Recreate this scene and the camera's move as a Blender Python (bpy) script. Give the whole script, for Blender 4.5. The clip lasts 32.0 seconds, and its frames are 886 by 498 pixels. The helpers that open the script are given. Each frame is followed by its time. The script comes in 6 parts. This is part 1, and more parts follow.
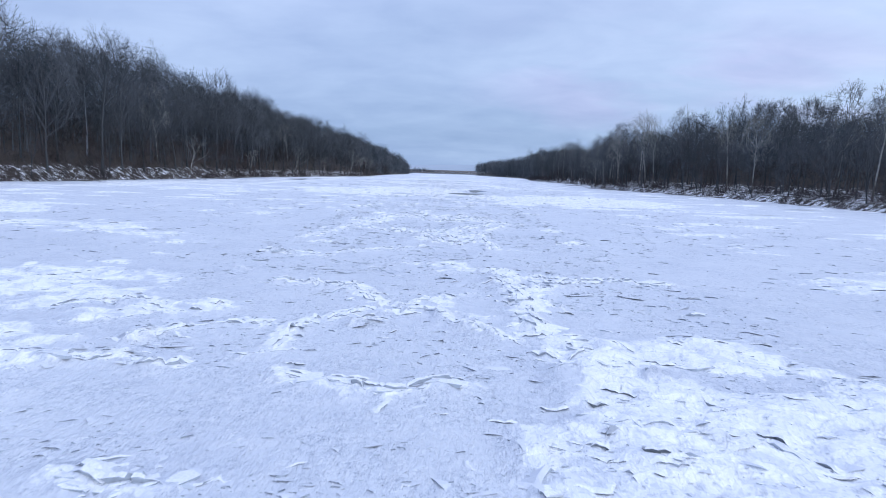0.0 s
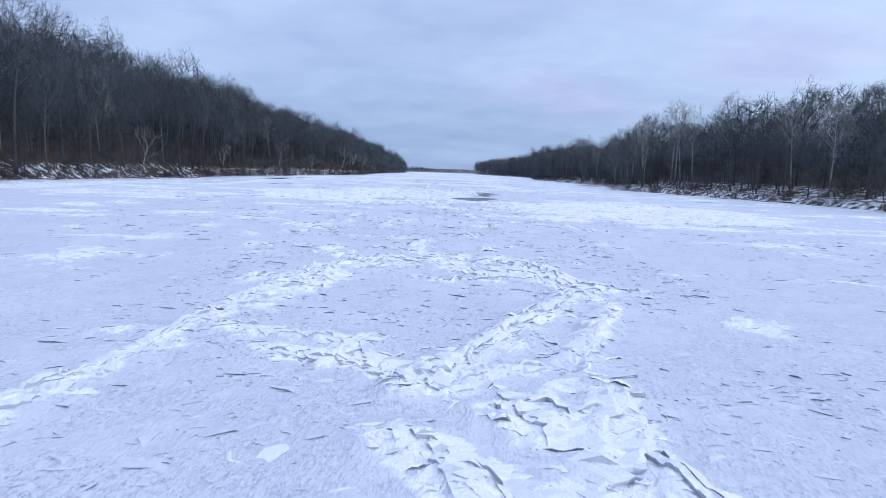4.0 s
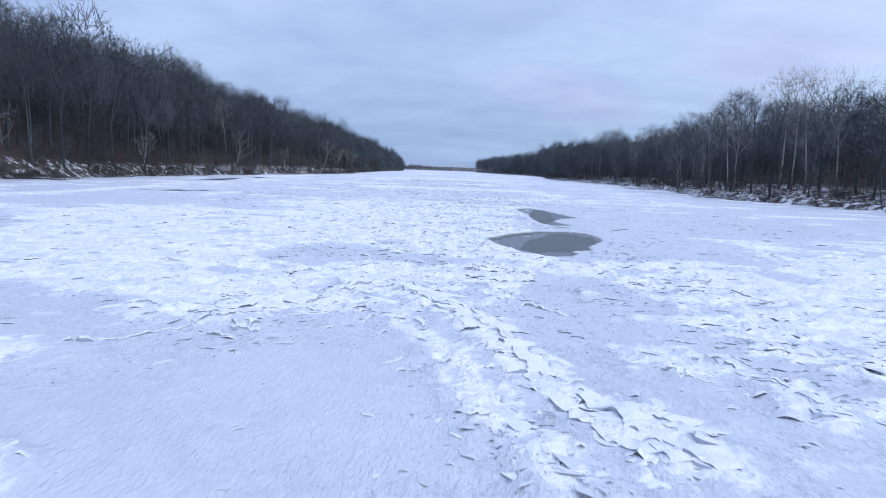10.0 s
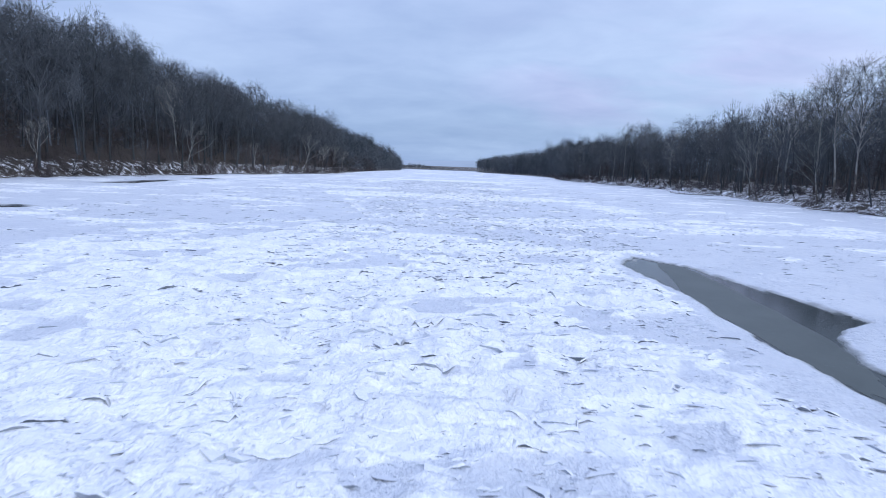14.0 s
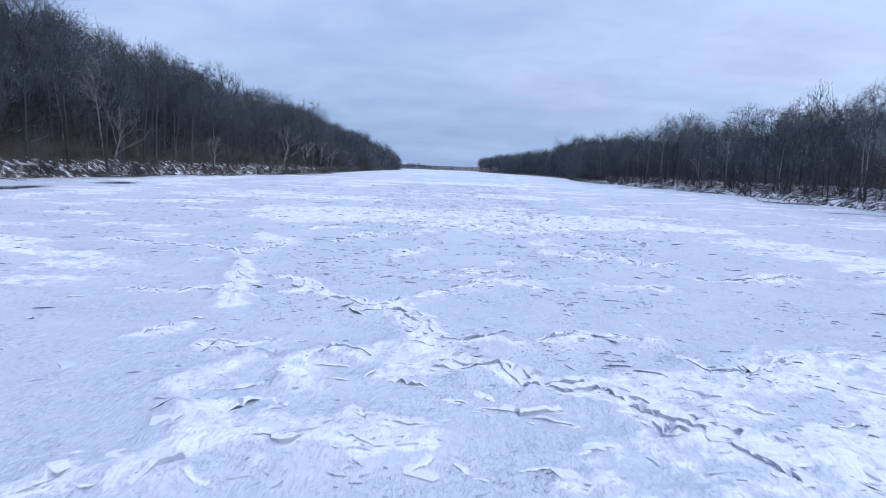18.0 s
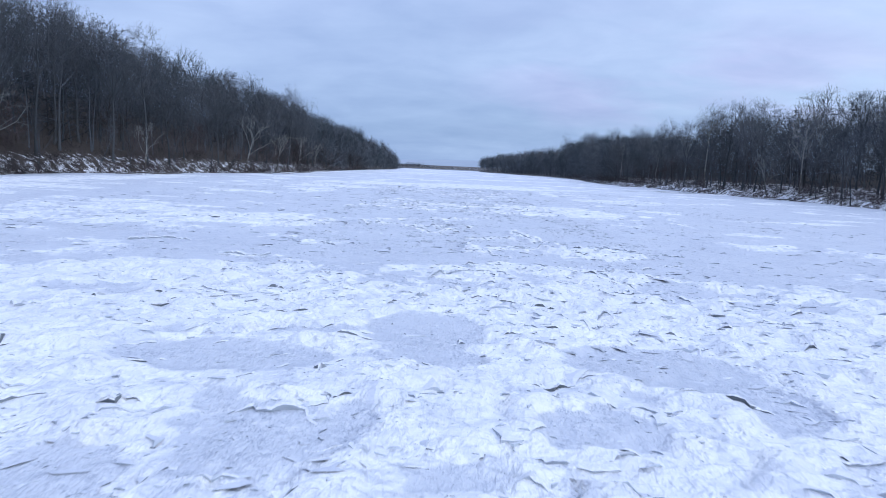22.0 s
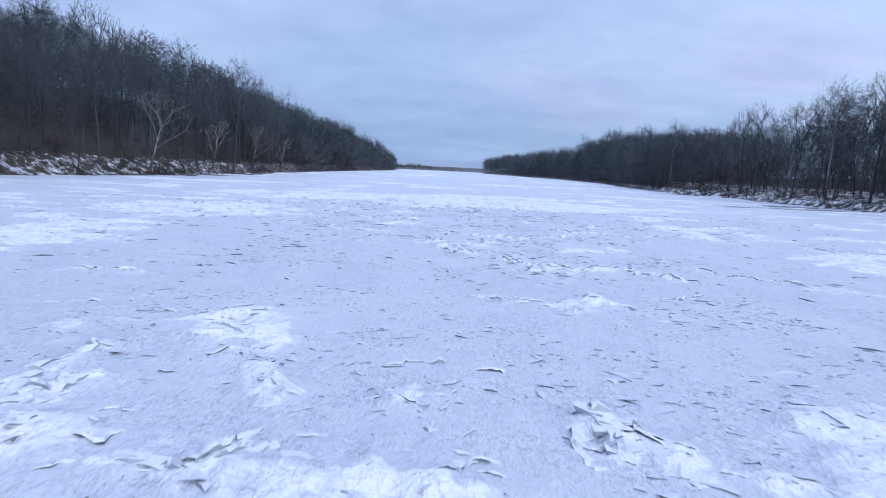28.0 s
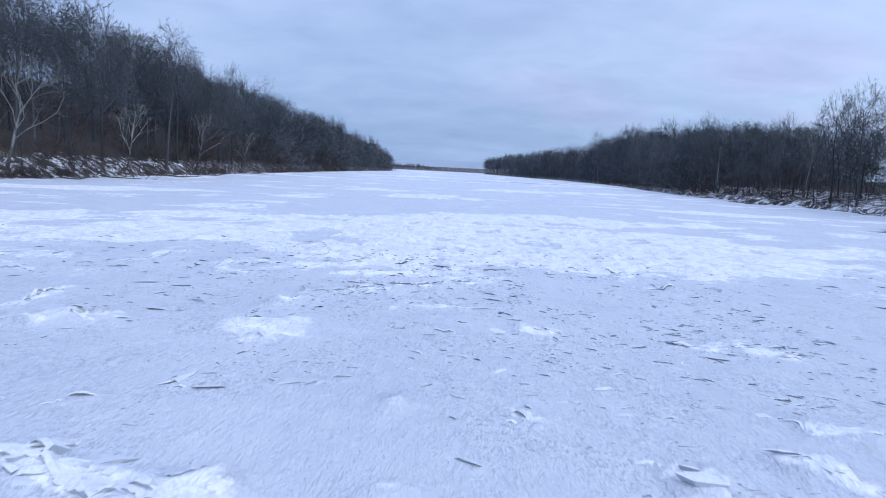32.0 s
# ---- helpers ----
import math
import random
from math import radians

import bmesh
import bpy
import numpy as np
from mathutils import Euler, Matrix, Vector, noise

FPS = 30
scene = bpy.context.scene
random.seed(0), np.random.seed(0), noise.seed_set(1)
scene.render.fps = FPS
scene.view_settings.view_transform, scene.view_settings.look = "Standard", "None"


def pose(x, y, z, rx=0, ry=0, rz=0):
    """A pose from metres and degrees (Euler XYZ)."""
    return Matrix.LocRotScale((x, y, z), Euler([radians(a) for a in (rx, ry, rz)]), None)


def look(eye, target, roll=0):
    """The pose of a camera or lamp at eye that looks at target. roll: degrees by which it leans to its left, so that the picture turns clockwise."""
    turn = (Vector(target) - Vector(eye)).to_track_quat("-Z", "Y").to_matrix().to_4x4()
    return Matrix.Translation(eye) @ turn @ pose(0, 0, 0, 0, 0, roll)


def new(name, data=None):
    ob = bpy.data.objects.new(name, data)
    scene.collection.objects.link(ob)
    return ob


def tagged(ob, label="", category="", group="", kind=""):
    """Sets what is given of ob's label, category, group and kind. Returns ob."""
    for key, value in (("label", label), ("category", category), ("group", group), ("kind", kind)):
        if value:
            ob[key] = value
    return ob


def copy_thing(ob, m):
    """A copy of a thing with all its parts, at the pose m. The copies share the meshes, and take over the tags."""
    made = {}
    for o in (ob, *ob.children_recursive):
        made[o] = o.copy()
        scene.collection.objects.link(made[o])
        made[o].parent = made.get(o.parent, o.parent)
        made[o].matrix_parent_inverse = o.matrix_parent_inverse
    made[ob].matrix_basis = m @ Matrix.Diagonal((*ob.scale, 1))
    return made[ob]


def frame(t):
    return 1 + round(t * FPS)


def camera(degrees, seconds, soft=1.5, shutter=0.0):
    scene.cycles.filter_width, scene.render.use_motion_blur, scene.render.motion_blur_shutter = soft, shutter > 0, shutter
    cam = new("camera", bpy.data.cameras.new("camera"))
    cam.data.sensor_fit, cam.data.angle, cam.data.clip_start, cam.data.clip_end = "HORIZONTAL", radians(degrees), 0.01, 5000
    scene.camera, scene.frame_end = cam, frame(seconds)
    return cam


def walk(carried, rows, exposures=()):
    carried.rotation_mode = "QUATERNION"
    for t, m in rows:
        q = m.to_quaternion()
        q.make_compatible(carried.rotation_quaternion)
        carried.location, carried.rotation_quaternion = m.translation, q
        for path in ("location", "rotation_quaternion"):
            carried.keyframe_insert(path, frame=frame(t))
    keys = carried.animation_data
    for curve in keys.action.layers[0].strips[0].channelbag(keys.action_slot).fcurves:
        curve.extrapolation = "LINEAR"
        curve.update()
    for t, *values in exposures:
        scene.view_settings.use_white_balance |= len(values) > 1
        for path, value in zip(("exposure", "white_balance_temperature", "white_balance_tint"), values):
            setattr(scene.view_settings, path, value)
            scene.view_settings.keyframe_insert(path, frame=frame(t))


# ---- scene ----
# the camera and its way: seconds, place, yaw, pitch, lean
cam = camera(71.0, 32.0, soft=1.0, shutter=0.12)
PATH = [
    (0, 0.02, 0.00, 5.648, 1.61, -7.03, 1.79),
    (1, -0.58, 10.64, 5.599, 1.56, -7.03, 1.81),
    (2, -1.12, 20.77, 5.548, 1.50, -7.04, 1.84),
    (3, -1.61, 30.20, 5.509, 1.44, -7.09, 1.87),
    (4, -2.23, 40.17, 5.555, 1.39, -7.15, 1.89),
    (5, -3.11, 51.84, 5.721, 1.37, -7.18, 1.88),
    (6, -4.02, 64.56, 5.840, 1.36, -7.20, 1.89),
    (7, -4.73, 77.50, 5.765, 1.33, -7.22, 1.94),
    (8, -5.40, 90.66, 5.640, 1.30, -7.25, 1.99),
    (9, -6.19, 104.17, 5.618, 1.27, -7.29, 1.97),
    (10, -6.90, 117.76, 5.593, 1.24, -7.33, 1.96),
    (11, -7.30, 131.18, 5.454, 1.20, -7.34, 1.99),
    (12, -7.59, 144.57, 5.339, 1.17, -7.34, 2.05),
    (13, -8.00, 158.10, 5.391, 1.17, -7.36, 2.10),
    (14, -8.65, 171.67, 5.544, 1.18, -7.37, 2.13),
    (15, -9.52, 185.17, 5.684, 1.19, -7.38, 2.11),
    (16, -10.47, 198.69, 5.746, 1.18, -7.39, 2.10),
    (17, -11.30, 212.29, 5.690, 1.17, -7.39, 2.11),
    (18, -11.99, 225.75, 5.542, 1.15, -7.40, 2.13),
    (19, -12.53, 238.85, 5.348, 1.16, -7.40, 2.16),
    (20, -12.78, 251.56, 5.160, 1.15, -7.41, 2.23),
    (21, -12.68, 264.00, 5.032, 1.13, -7.41, 2.37),
    (22, -12.60, 276.68, 5.025, 1.10, -7.41, 2.49),
    (23, -12.93, 289.96, 5.164, 1.09, -7.41, 2.52),
    (24, -13.51, 303.35, 5.345, 1.08, -7.38, 2.51),
    (25, -14.09, 316.29, 5.444, 1.07, -7.32, 2.53),
    (26, -14.44, 328.86, 5.389, 1.09, -7.28, 2.58),
    (27, -14.46, 341.31, 5.175, 1.15, -7.29, 2.66),
    (28, -14.33, 353.86, 5.028, 1.21, -7.31, 2.77),
    (29, -14.27, 366.64, 5.133, 1.21, -7.28, 2.88),
    (30, -14.33, 379.47, 5.302, 1.19, -7.24, 2.96),
    (31, -14.49, 392.14, 5.315, 1.19, -7.25, 2.94),
    (32, -14.71, 404.70, 5.217, 1.20, -7.28, 2.87),
]
walk(cam, [(t, Matrix.Translation((x, y, z)) @ pose(0, 0, 0, 0, 0, yaw) @ pose(0, 0, 0, 90 + pitch) @ pose(0, 0, 0, 0, 0, lean))
           for t, x, y, z, yaw, pitch, lean in PATH],
     [(0, 0.0, 6600, 10), (12, 0.0, 6600, 10), (20, -0.02, 6480, 10), (26, -0.05, 6380, 10), (32, -0.06, 6360, 10)])


# ---------------------------------------------------------------- node helpers
def nodes_of(tree):
    tree.nodes.clear()

    def add(kind, **values):
        n = tree.nodes.new(kind)
        for key, value in values.items():
            if key in n.inputs:
                n.inputs[key].default_value = value
        return n
    return add, tree.links.new


def ramp(add, link, source, stops):
    r = add("ShaderNodeValToRGB")
    e = r.color_ramp.elements
    while len(e) < len(stops):
        e.new(0.5)
    for el, (at, c) in zip(e, stops):
        el.position, el.color = at, (*c, 1) if len(c) == 3 else c
    link(source, r.inputs[0])
    return r.outputs[0]


def grey(v):
    return (v, v, v)


def mixed(add, link, fac, a, b, how="MIX"):
    m = add("ShaderNodeMix")
    m.data_type, m.blend_type = "RGBA", how
    for slot, v in ((0, fac), (6, a), (7, b)):
        if isinstance(v, (int, float)):
            m.inputs[slot].default_value = v
        elif isinstance(v, tuple):
            m.inputs[slot].default_value = (*v, 1)
        else:
            link(v, m.inputs[slot])
    return m.outputs[2]


def maths(add, link, how, a, b=0.0, clamp=False):
    m = add("ShaderNodeMath")
    m.operation, m.use_clamp = how, clamp
    for slot, v in ((0, a), (1, b)):
        if isinstance(v, (int, float)):
            m.inputs[slot].default_value = v
        else:
            link(v, m.inputs[slot])
    return m.outputs[0]


def noise_at(add, link, coords, scale, detail=4.0, rough=0.55, stretch=None, distortion=0.0):
    if stretch:
        mp = add("ShaderNodeMapping")
        mp.inputs["Scale"].default_value = stretch
        link(coords, mp.inputs["Vector"])
        coords = mp.outputs[0]
    n = add("ShaderNodeTexNoise", Scale=scale, Detail=detail, Roughness=rough, Distortion=distortion)
    link(coords, n.inputs["Vector"])
    return n.outputs[0]


# ---------------------------------------------------------------- sky and sun
def make_world():
    w = bpy.data.worlds.new("winter_sky")
    scene.world = w
    w.use_nodes = True
    add, link = nodes_of(w.node_tree)
    out, bg = add("ShaderNodeOutputWorld"), add("ShaderNodeBackground")
    tc = add("ShaderNodeTexCoord")
    sep = add("ShaderNodeSeparateXYZ")
    link(tc.outputs["Generated"], sep.inputs[0])
    up = maths(add, link, "MAXIMUM", sep.outputs[2], 0.0)
    deck = ramp(add, link, up, [(0.0, (0.365, 0.515, 0.82)), (0.06, (0.385, 0.54, 0.835)), (0.16, (0.49, 0.645, 0.97)), (0.40, (0.58, 0.72, 1.08)), (1.0, (1.06, 1.27, 1.80))])
    # cloud layers, flattened with height so that they close up towards the horizon
    flat = add("ShaderNodeVectorMath")
    flat.operation = "DIVIDE"
    link(tc.outputs["Generated"], flat.inputs[0])
    comb = add("ShaderNodeCombineXYZ")
    low = maths(add, link, "ADD", up, 0.22)
    for i in range(3):
        link(low, comb.inputs[i])
    link(comb.outputs[0], flat.inputs[1])
    big = noise_at(add, link, flat.outputs[0], 1.0, 5.0, 0.5, (0.8, 1.2, 1.4))
    fine = noise_at(add, link, flat.outputs[0], 3.4, 6.0, 0.55, (0.9, 1.1, 1.2), 0.3)
    shade = ramp(add, link, big, [(0.30, (0.84, 0.87, 0.90)), (0.52, (0.99, 0.99, 0.99)), (0.72, (1.12, 1.10, 1.06))])
    shade2 = ramp(add, link, fine, [(0.32, (0.92, 0.935, 0.955)), (0.68, (1.08, 1.07, 1.045))])
    # a faint rose belt low in the sky
    belt = ramp(add, link, up, [(0.05, grey(0)), (0.10, grey(1)), (0.17, grey(1)), (0.27, grey(0))])
    blush = ramp(add, link, noise_at(add, link, flat.outputs[0], 1.4, 4.0, 0.5, (0.9, 1.2, 1.5)), [(0.46, grey(0)), (0.60, grey(1))])
    east = ramp(add, link, maths(add, link, "ADD", maths(add, link, "MULTIPLY", sep.outputs[0], 0.5), 0.5), [(0.49, grey(0)), (0.58, grey(1)), (0.70, grey(1)), (0.80, grey(0.4))])
    rosy = mixed(add, link, maths(add, link, "MULTIPLY", maths(add, link, "MULTIPLY", belt, blush), east), (0.985, 1.0, 1.0), (1.10, 0.995, 1.02))
    col = mixed(add, link, 1.0, deck, shade, "MULTIPLY")
    col = mixed(add, link, 1.0, col, shade2, "MULTIPLY")
    col = mixed(add, link, 1.0, col, rosy, "MULTIPLY")
    # the cloud thins towards the east
    across = ramp(add, link, maths(add, link, "ADD", maths(add, link, "MULTIPLY", sep.outputs[0], 0.5), 0.5), [(0.22, (0.88, 0.89, 0.95)), (0.45, (0.97, 0.97, 1.0)), (0.60, (1.06, 1.04, 1.04)), (0.82, (1.13, 1.10, 1.07))])
    col = mixed(add, link, 1.0, col, across, "MULTIPLY")
    sky = add("ShaderNodeTexSky")
    sky.sky_type, sky.sun_disc, sky.sun_elevation, sky.sun_rotation = "NISHITA", False, radians(16), radians(215)
    dim = mixed(add, link, 1.0, sky.outputs[0], grey(0.05), "MULTIPLY")
    col = mixed(add, link, 0.06, col, dim)
    link(col, bg.inputs[0])
    bg.inputs[1].default_value = 1.0
    link(bg.outputs[0], out.inputs[0])


make_world()
sun = new("sun", bpy.data.lights.new("sun", "SUN"))
sun.data.energy, sun.data.angle, sun.data.color = 1.05, radians(25), (0.92, 0.96, 1.0)
sun.matrix_world = look((60, -40, 60), (0, 60, 0))


# ---------------------------------------------------------------- materials
def material(name):
    m = bpy.data.materials.new(name)
    m.use_nodes = True
    add, link = nodes_of(m.node_tree)
    out, b = add("ShaderNodeOutputMaterial"), add("ShaderNodeBsdfPrincipled")
    link(b.outputs[0], out.inputs[0])
    tc = add("ShaderNodeTexCoord")
    return m, add, link, b, tc.outputs["Object"]


def bumped(add, link, b, height, strength, distance):
    n = add("ShaderNodeBump", Strength=strength, Distance=distance)
    link(height, n.inputs["Height"])
    link(n.outputs[0], b.inputs["Normal"])


def attr(add, name):
    a = add("ShaderNodeAttribute")
    a.attribute_name = name
    return a.outputs["Fac"]


def ice_material():
    m, add, link, b, co = material("river_ice")
    cover, melt = attr(add, "snow_cover"), attr(add, "melt")
    coarse = noise_at(add, link, co, 0.22, 5.0, 0.6, (1.0, 0.6, 1.0))
    mid = noise_at(add, link, co, 1.6, 5.0, 0.6, (1.0, 0.75, 1.0))
    fine = noise_at(add, link, co, 7.0, 4.0, 0.6, (1.4, 0.6, 1.0), 0.4)
    tiny = noise_at(add, link, co, 24.0, 3.0, 0.6)
    amount = maths(add, link, "ADD", cover, maths(add, link, "MULTIPLY", maths(add, link, "SUBTRACT", mid, 0.5), 1.3))
    amount = maths(add, link, "ADD", amount, maths(add, link, "MULTIPLY", maths(add, link, "SUBTRACT", coarse, 0.5), 0.8))
    amount = maths(add, link, "ADD", amount, maths(add, link, "MULTIPLY", maths(add, link, "SUBTRACT", fine, 0.5), 0.5))
    ice = mixed(add, link, ramp(add, link, coarse, [(0.35, grey(0)), (0.65, grey(1))]), (0.58, 0.615, 0.69), (0.65, 0.68, 0.74))
    ice = mixed(add, link, ramp(add, link, mid, [(0.45, grey(0)), (0.70, grey(0.8))]), ice, (0.70, 0.72, 0.77))
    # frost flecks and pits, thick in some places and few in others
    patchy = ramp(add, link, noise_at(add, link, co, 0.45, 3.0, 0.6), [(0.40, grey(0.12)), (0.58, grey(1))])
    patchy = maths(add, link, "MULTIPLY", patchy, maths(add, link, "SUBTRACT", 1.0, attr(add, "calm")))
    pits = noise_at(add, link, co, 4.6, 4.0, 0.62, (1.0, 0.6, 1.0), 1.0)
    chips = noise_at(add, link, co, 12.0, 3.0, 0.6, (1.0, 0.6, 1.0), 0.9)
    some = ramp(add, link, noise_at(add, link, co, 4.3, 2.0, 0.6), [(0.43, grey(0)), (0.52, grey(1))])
    # crust steps along wandering edges: shade put into the colour below, light above
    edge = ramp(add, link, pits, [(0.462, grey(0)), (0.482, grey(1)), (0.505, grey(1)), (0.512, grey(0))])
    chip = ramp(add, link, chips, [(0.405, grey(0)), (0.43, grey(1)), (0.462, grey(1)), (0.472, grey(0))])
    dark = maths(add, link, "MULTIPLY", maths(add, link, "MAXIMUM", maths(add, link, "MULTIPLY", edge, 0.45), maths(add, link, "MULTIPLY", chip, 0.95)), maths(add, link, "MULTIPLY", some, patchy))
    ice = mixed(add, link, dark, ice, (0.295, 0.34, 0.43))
    lit_edge_frost = maths(add, link, "MAXIMUM", ramp(add, link, pits, [(0.514, grey(0)), (0.525, grey(0.75)), (0.575, grey(0))]), ramp(add, link, chips, [(0.60, grey(0)), (0.68, grey(0.5))]))
    ice = mixed(add, link, maths(add, link, "MULTIPLY", lit_edge_frost, maths(add, link, "ADD", 0.25, maths(add, link, "MULTIPLY", patchy, 0.6))), ice, (0.80, 0.82, 0.86))
    snow = mixed(add, link, tiny, (0.92, 0.925, 0.935), (0.96, 0.965, 0.97))
    # snow lies thick on some of the broken plates and thin on others, with gaps between them
    warp = add("ShaderNodeVectorMath")
    warp.operation = "ADD"
    nz = add("ShaderNodeTexNoise", Scale=0.8, Detail=3.0)
    link(co, nz.inputs["Vector"])
    link(co, warp.inputs[0])
    link(nz.outputs["Color"], warp.inputs[1])
    plates = []
    for scale, tall in ((0.62, 1.35), (1.5, 1.5)):
        mp = add("ShaderNodeMapping")
        mp.inputs["Scale"].default_value = (1.0, tall, 0.0)
        link(warp.outputs[0], mp.inputs["Vector"])
        tone, gap = add("ShaderNodeTexVoronoi", Scale=scale), add("ShaderNodeTexVoronoi", Scale=scale)
        gap.feature = "DISTANCE_TO_EDGE"
        link(mp.outputs[0], tone.inputs["Vector"])
        link(mp.outputs[0], gap.inputs["Vector"])
        sp = add("ShaderNodeSeparateColor")
        link(tone.outputs["Color"], sp.inputs[0])
        plates.append((sp.outputs[0], gap.outputs["Distance"]))
    thin = ramp(add, link, maths(add, link, "ADD", maths(add, link, "MULTIPLY", plates[0][0], 0.5), maths(add, link, "MULTIPLY", plates[1][0], 0.5)), [(0.25, grey(1)), (0.62, grey(0))])
    # lavender patches: thinner snow, and blue-grey shading of lumps put into the colour
    puff = ramp(add, link, noise_at(add, link, co, 1.15, 4.0, 0.55, (1.0, 0.85, 1.0), 0.6), [(0.40, grey(0.55)), (0.50, grey(0))])
    snow = mixed(add, link, maths(add, link, "MAXIMUM", puff, maths(add, link, "MULTIPLY", thin, 0.35)), snow, (0.60, 0.64, 0.735))
    broken = ramp(add, link, fine, [(0.46, grey(0)), (0.56, grey(1))])
    cracks = maths(add, link, "MAXIMUM", ramp(add, link, plates[0][1], [(0.0, grey(1)), (0.035, grey(0))]), ramp(add, link, plates[1][1], [(0.0, grey(0.8)), (0.05, grey(0))]))
    cracks = maths(add, link, "MULTIPLY", maths(add, link, "MULTIPLY", cracks, broken), 0.5)
    snow = mixed(add, link, cracks, snow, (0.36, 0.41, 0.47))
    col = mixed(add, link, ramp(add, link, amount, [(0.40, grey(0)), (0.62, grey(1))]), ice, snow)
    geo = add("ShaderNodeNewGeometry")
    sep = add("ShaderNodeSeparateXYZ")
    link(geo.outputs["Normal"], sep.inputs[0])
    # darker steep faces: bare ice, and shading put into the colour
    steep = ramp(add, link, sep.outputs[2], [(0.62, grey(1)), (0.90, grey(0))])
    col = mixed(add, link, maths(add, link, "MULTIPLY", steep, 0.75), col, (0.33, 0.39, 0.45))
    wet = ramp(add, link, maths(add, link, "ADD", melt, maths(add, link, "MULTIPLY", maths(add, link, "SUBTRACT", mid, 0.5), 0.35)), [(0.30, grey(0)), (0.75, grey(1))])
    col = mixed(add, link, wet, col, (0.12, 0.135, 0.135))
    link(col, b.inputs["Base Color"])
    rough = mixed(add, link, wet, mixed(add, link, amount, grey(0.55), grey(0.8)), grey(0.22))
    link(rough, b.inputs["Roughness"])
    b.inputs["Specular IOR Level"].default_value = 0.3
    relief = [(maths(add, link, "MULTIPLY", maths(add, link, "ADD", plates[0][0], maths(add, link, "MULTIPLY", mid, 2.2)), cover), 1.0), (mid, 0.8), (maths(add, link, "MULTIPLY", maths(add, link, "ADD", pits, fine), maths(add, link, "SUBTRACT", 1.0, maths(add, link, "MULTIPLY", cover, 0.85))), 0.5), (tiny, 0.05)]
    h = maths(add, link, "MULTIPLY", *relief[0])
    for v, k in relief[1:]:
        h = maths(add, link, "ADD", h, maths(add, link, "MULTIPLY", v, k))
    bumped(add, link, b, h, 0.85, 0.17)
    return m


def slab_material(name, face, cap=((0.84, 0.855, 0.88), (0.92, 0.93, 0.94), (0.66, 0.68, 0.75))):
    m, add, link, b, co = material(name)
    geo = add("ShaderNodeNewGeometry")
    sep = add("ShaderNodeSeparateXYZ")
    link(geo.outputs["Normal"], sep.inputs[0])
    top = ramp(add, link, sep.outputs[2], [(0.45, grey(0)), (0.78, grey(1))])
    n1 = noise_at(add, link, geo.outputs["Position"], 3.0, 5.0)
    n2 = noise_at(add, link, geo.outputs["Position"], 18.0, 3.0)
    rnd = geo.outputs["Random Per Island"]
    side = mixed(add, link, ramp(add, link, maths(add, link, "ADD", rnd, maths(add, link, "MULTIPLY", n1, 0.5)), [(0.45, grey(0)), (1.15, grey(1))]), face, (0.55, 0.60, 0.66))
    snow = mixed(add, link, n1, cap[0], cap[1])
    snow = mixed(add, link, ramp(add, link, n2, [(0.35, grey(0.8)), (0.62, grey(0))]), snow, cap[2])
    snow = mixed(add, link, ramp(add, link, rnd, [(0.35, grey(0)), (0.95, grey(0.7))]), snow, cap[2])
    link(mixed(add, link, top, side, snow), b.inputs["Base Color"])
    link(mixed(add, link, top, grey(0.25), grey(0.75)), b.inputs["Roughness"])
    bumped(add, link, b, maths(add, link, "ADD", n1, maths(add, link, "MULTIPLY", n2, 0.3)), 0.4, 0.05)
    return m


def water_material():
    m, add, link, b, co = material("river_water")
    n = noise_at(add, link, co, 0.35, 4.0, 0.6, (1.0, 0.8, 1.0), 0.6)
    f = noise_at(add, link, co, 1.3, 4.0, 0.6)
    link(mixed(add, link, n, (0.010, 0.019, 0.022), (0.030, 0.042, 0.044)), b.inputs["Base Color"])
    b.inputs["Roughness"].default_value = 0.10
    b.inputs["IOR"].default_value = 1.33
    b.inputs["Specular IOR Level"].default_value = 0.20
    bumped(add, link, b, f, 0.05, 0.03)
    return m


def film_material():
    m, add, link, b, co = material("new_ice_skin")
    n = noise_at(add, link, co, 0.5, 5.0, 0.6, (1.0, 0.7, 1.0), 0.5)
    f = noise_at(add, link, co, 5.0, 4.0, 0.6)
    col = mixed(add, link, ramp(add, link, n, [(0.3, grey(0)), (0.7, grey(1))]), (0.060, 0.074, 0.074), (0.086, 0.102, 0.100))
    link(mixed(add, link, ramp(add, link, f, [(0.62, grey(0)), (0.75, grey(0.35))]), col, (0.16, 0.18, 0.19)), b.inputs["Base Color"])
    b.inputs["Roughness"].default_value = 0.4
    b.inputs["Specular IOR Level"].default_value = 0.16
    bumped(add, link, b, n, 0.1, 0.02)
    return m


def ground_material():
    m, add, link, b, co = material("woodland_floor")
    n = noise_at(add, link, co, 0.55, 6.0, 0.62)
    f = noise_at(add, link, co, 4.0, 5.0, 0.65)
    litter = mixed(add, link, f, (0.022, 0.018, 0.016), (0.070, 0.052, 0.040))
    amount = maths(add, link, "ADD", attr(add, "snow_cover"), maths(add, link, "ADD", maths(add, link, "MULTIPLY", maths(add, link, "SUBTRACT", n, 0.5), 1.2), maths(add, link, "MULTIPLY", maths(add, link, "SUBTRACT", f, 0.5), 0.8)))
    link(mixed(add, link, ramp(add, link, amount, [(0.42, grey(0)), (0.55, grey(1))]), litter, (0.80, 0.82, 0.86)), b.inputs["Base Color"])
    b.inputs["Roughness"].default_value = 0.9
    bumped(add, link, b, f, 0.7, 0.2)
    return m


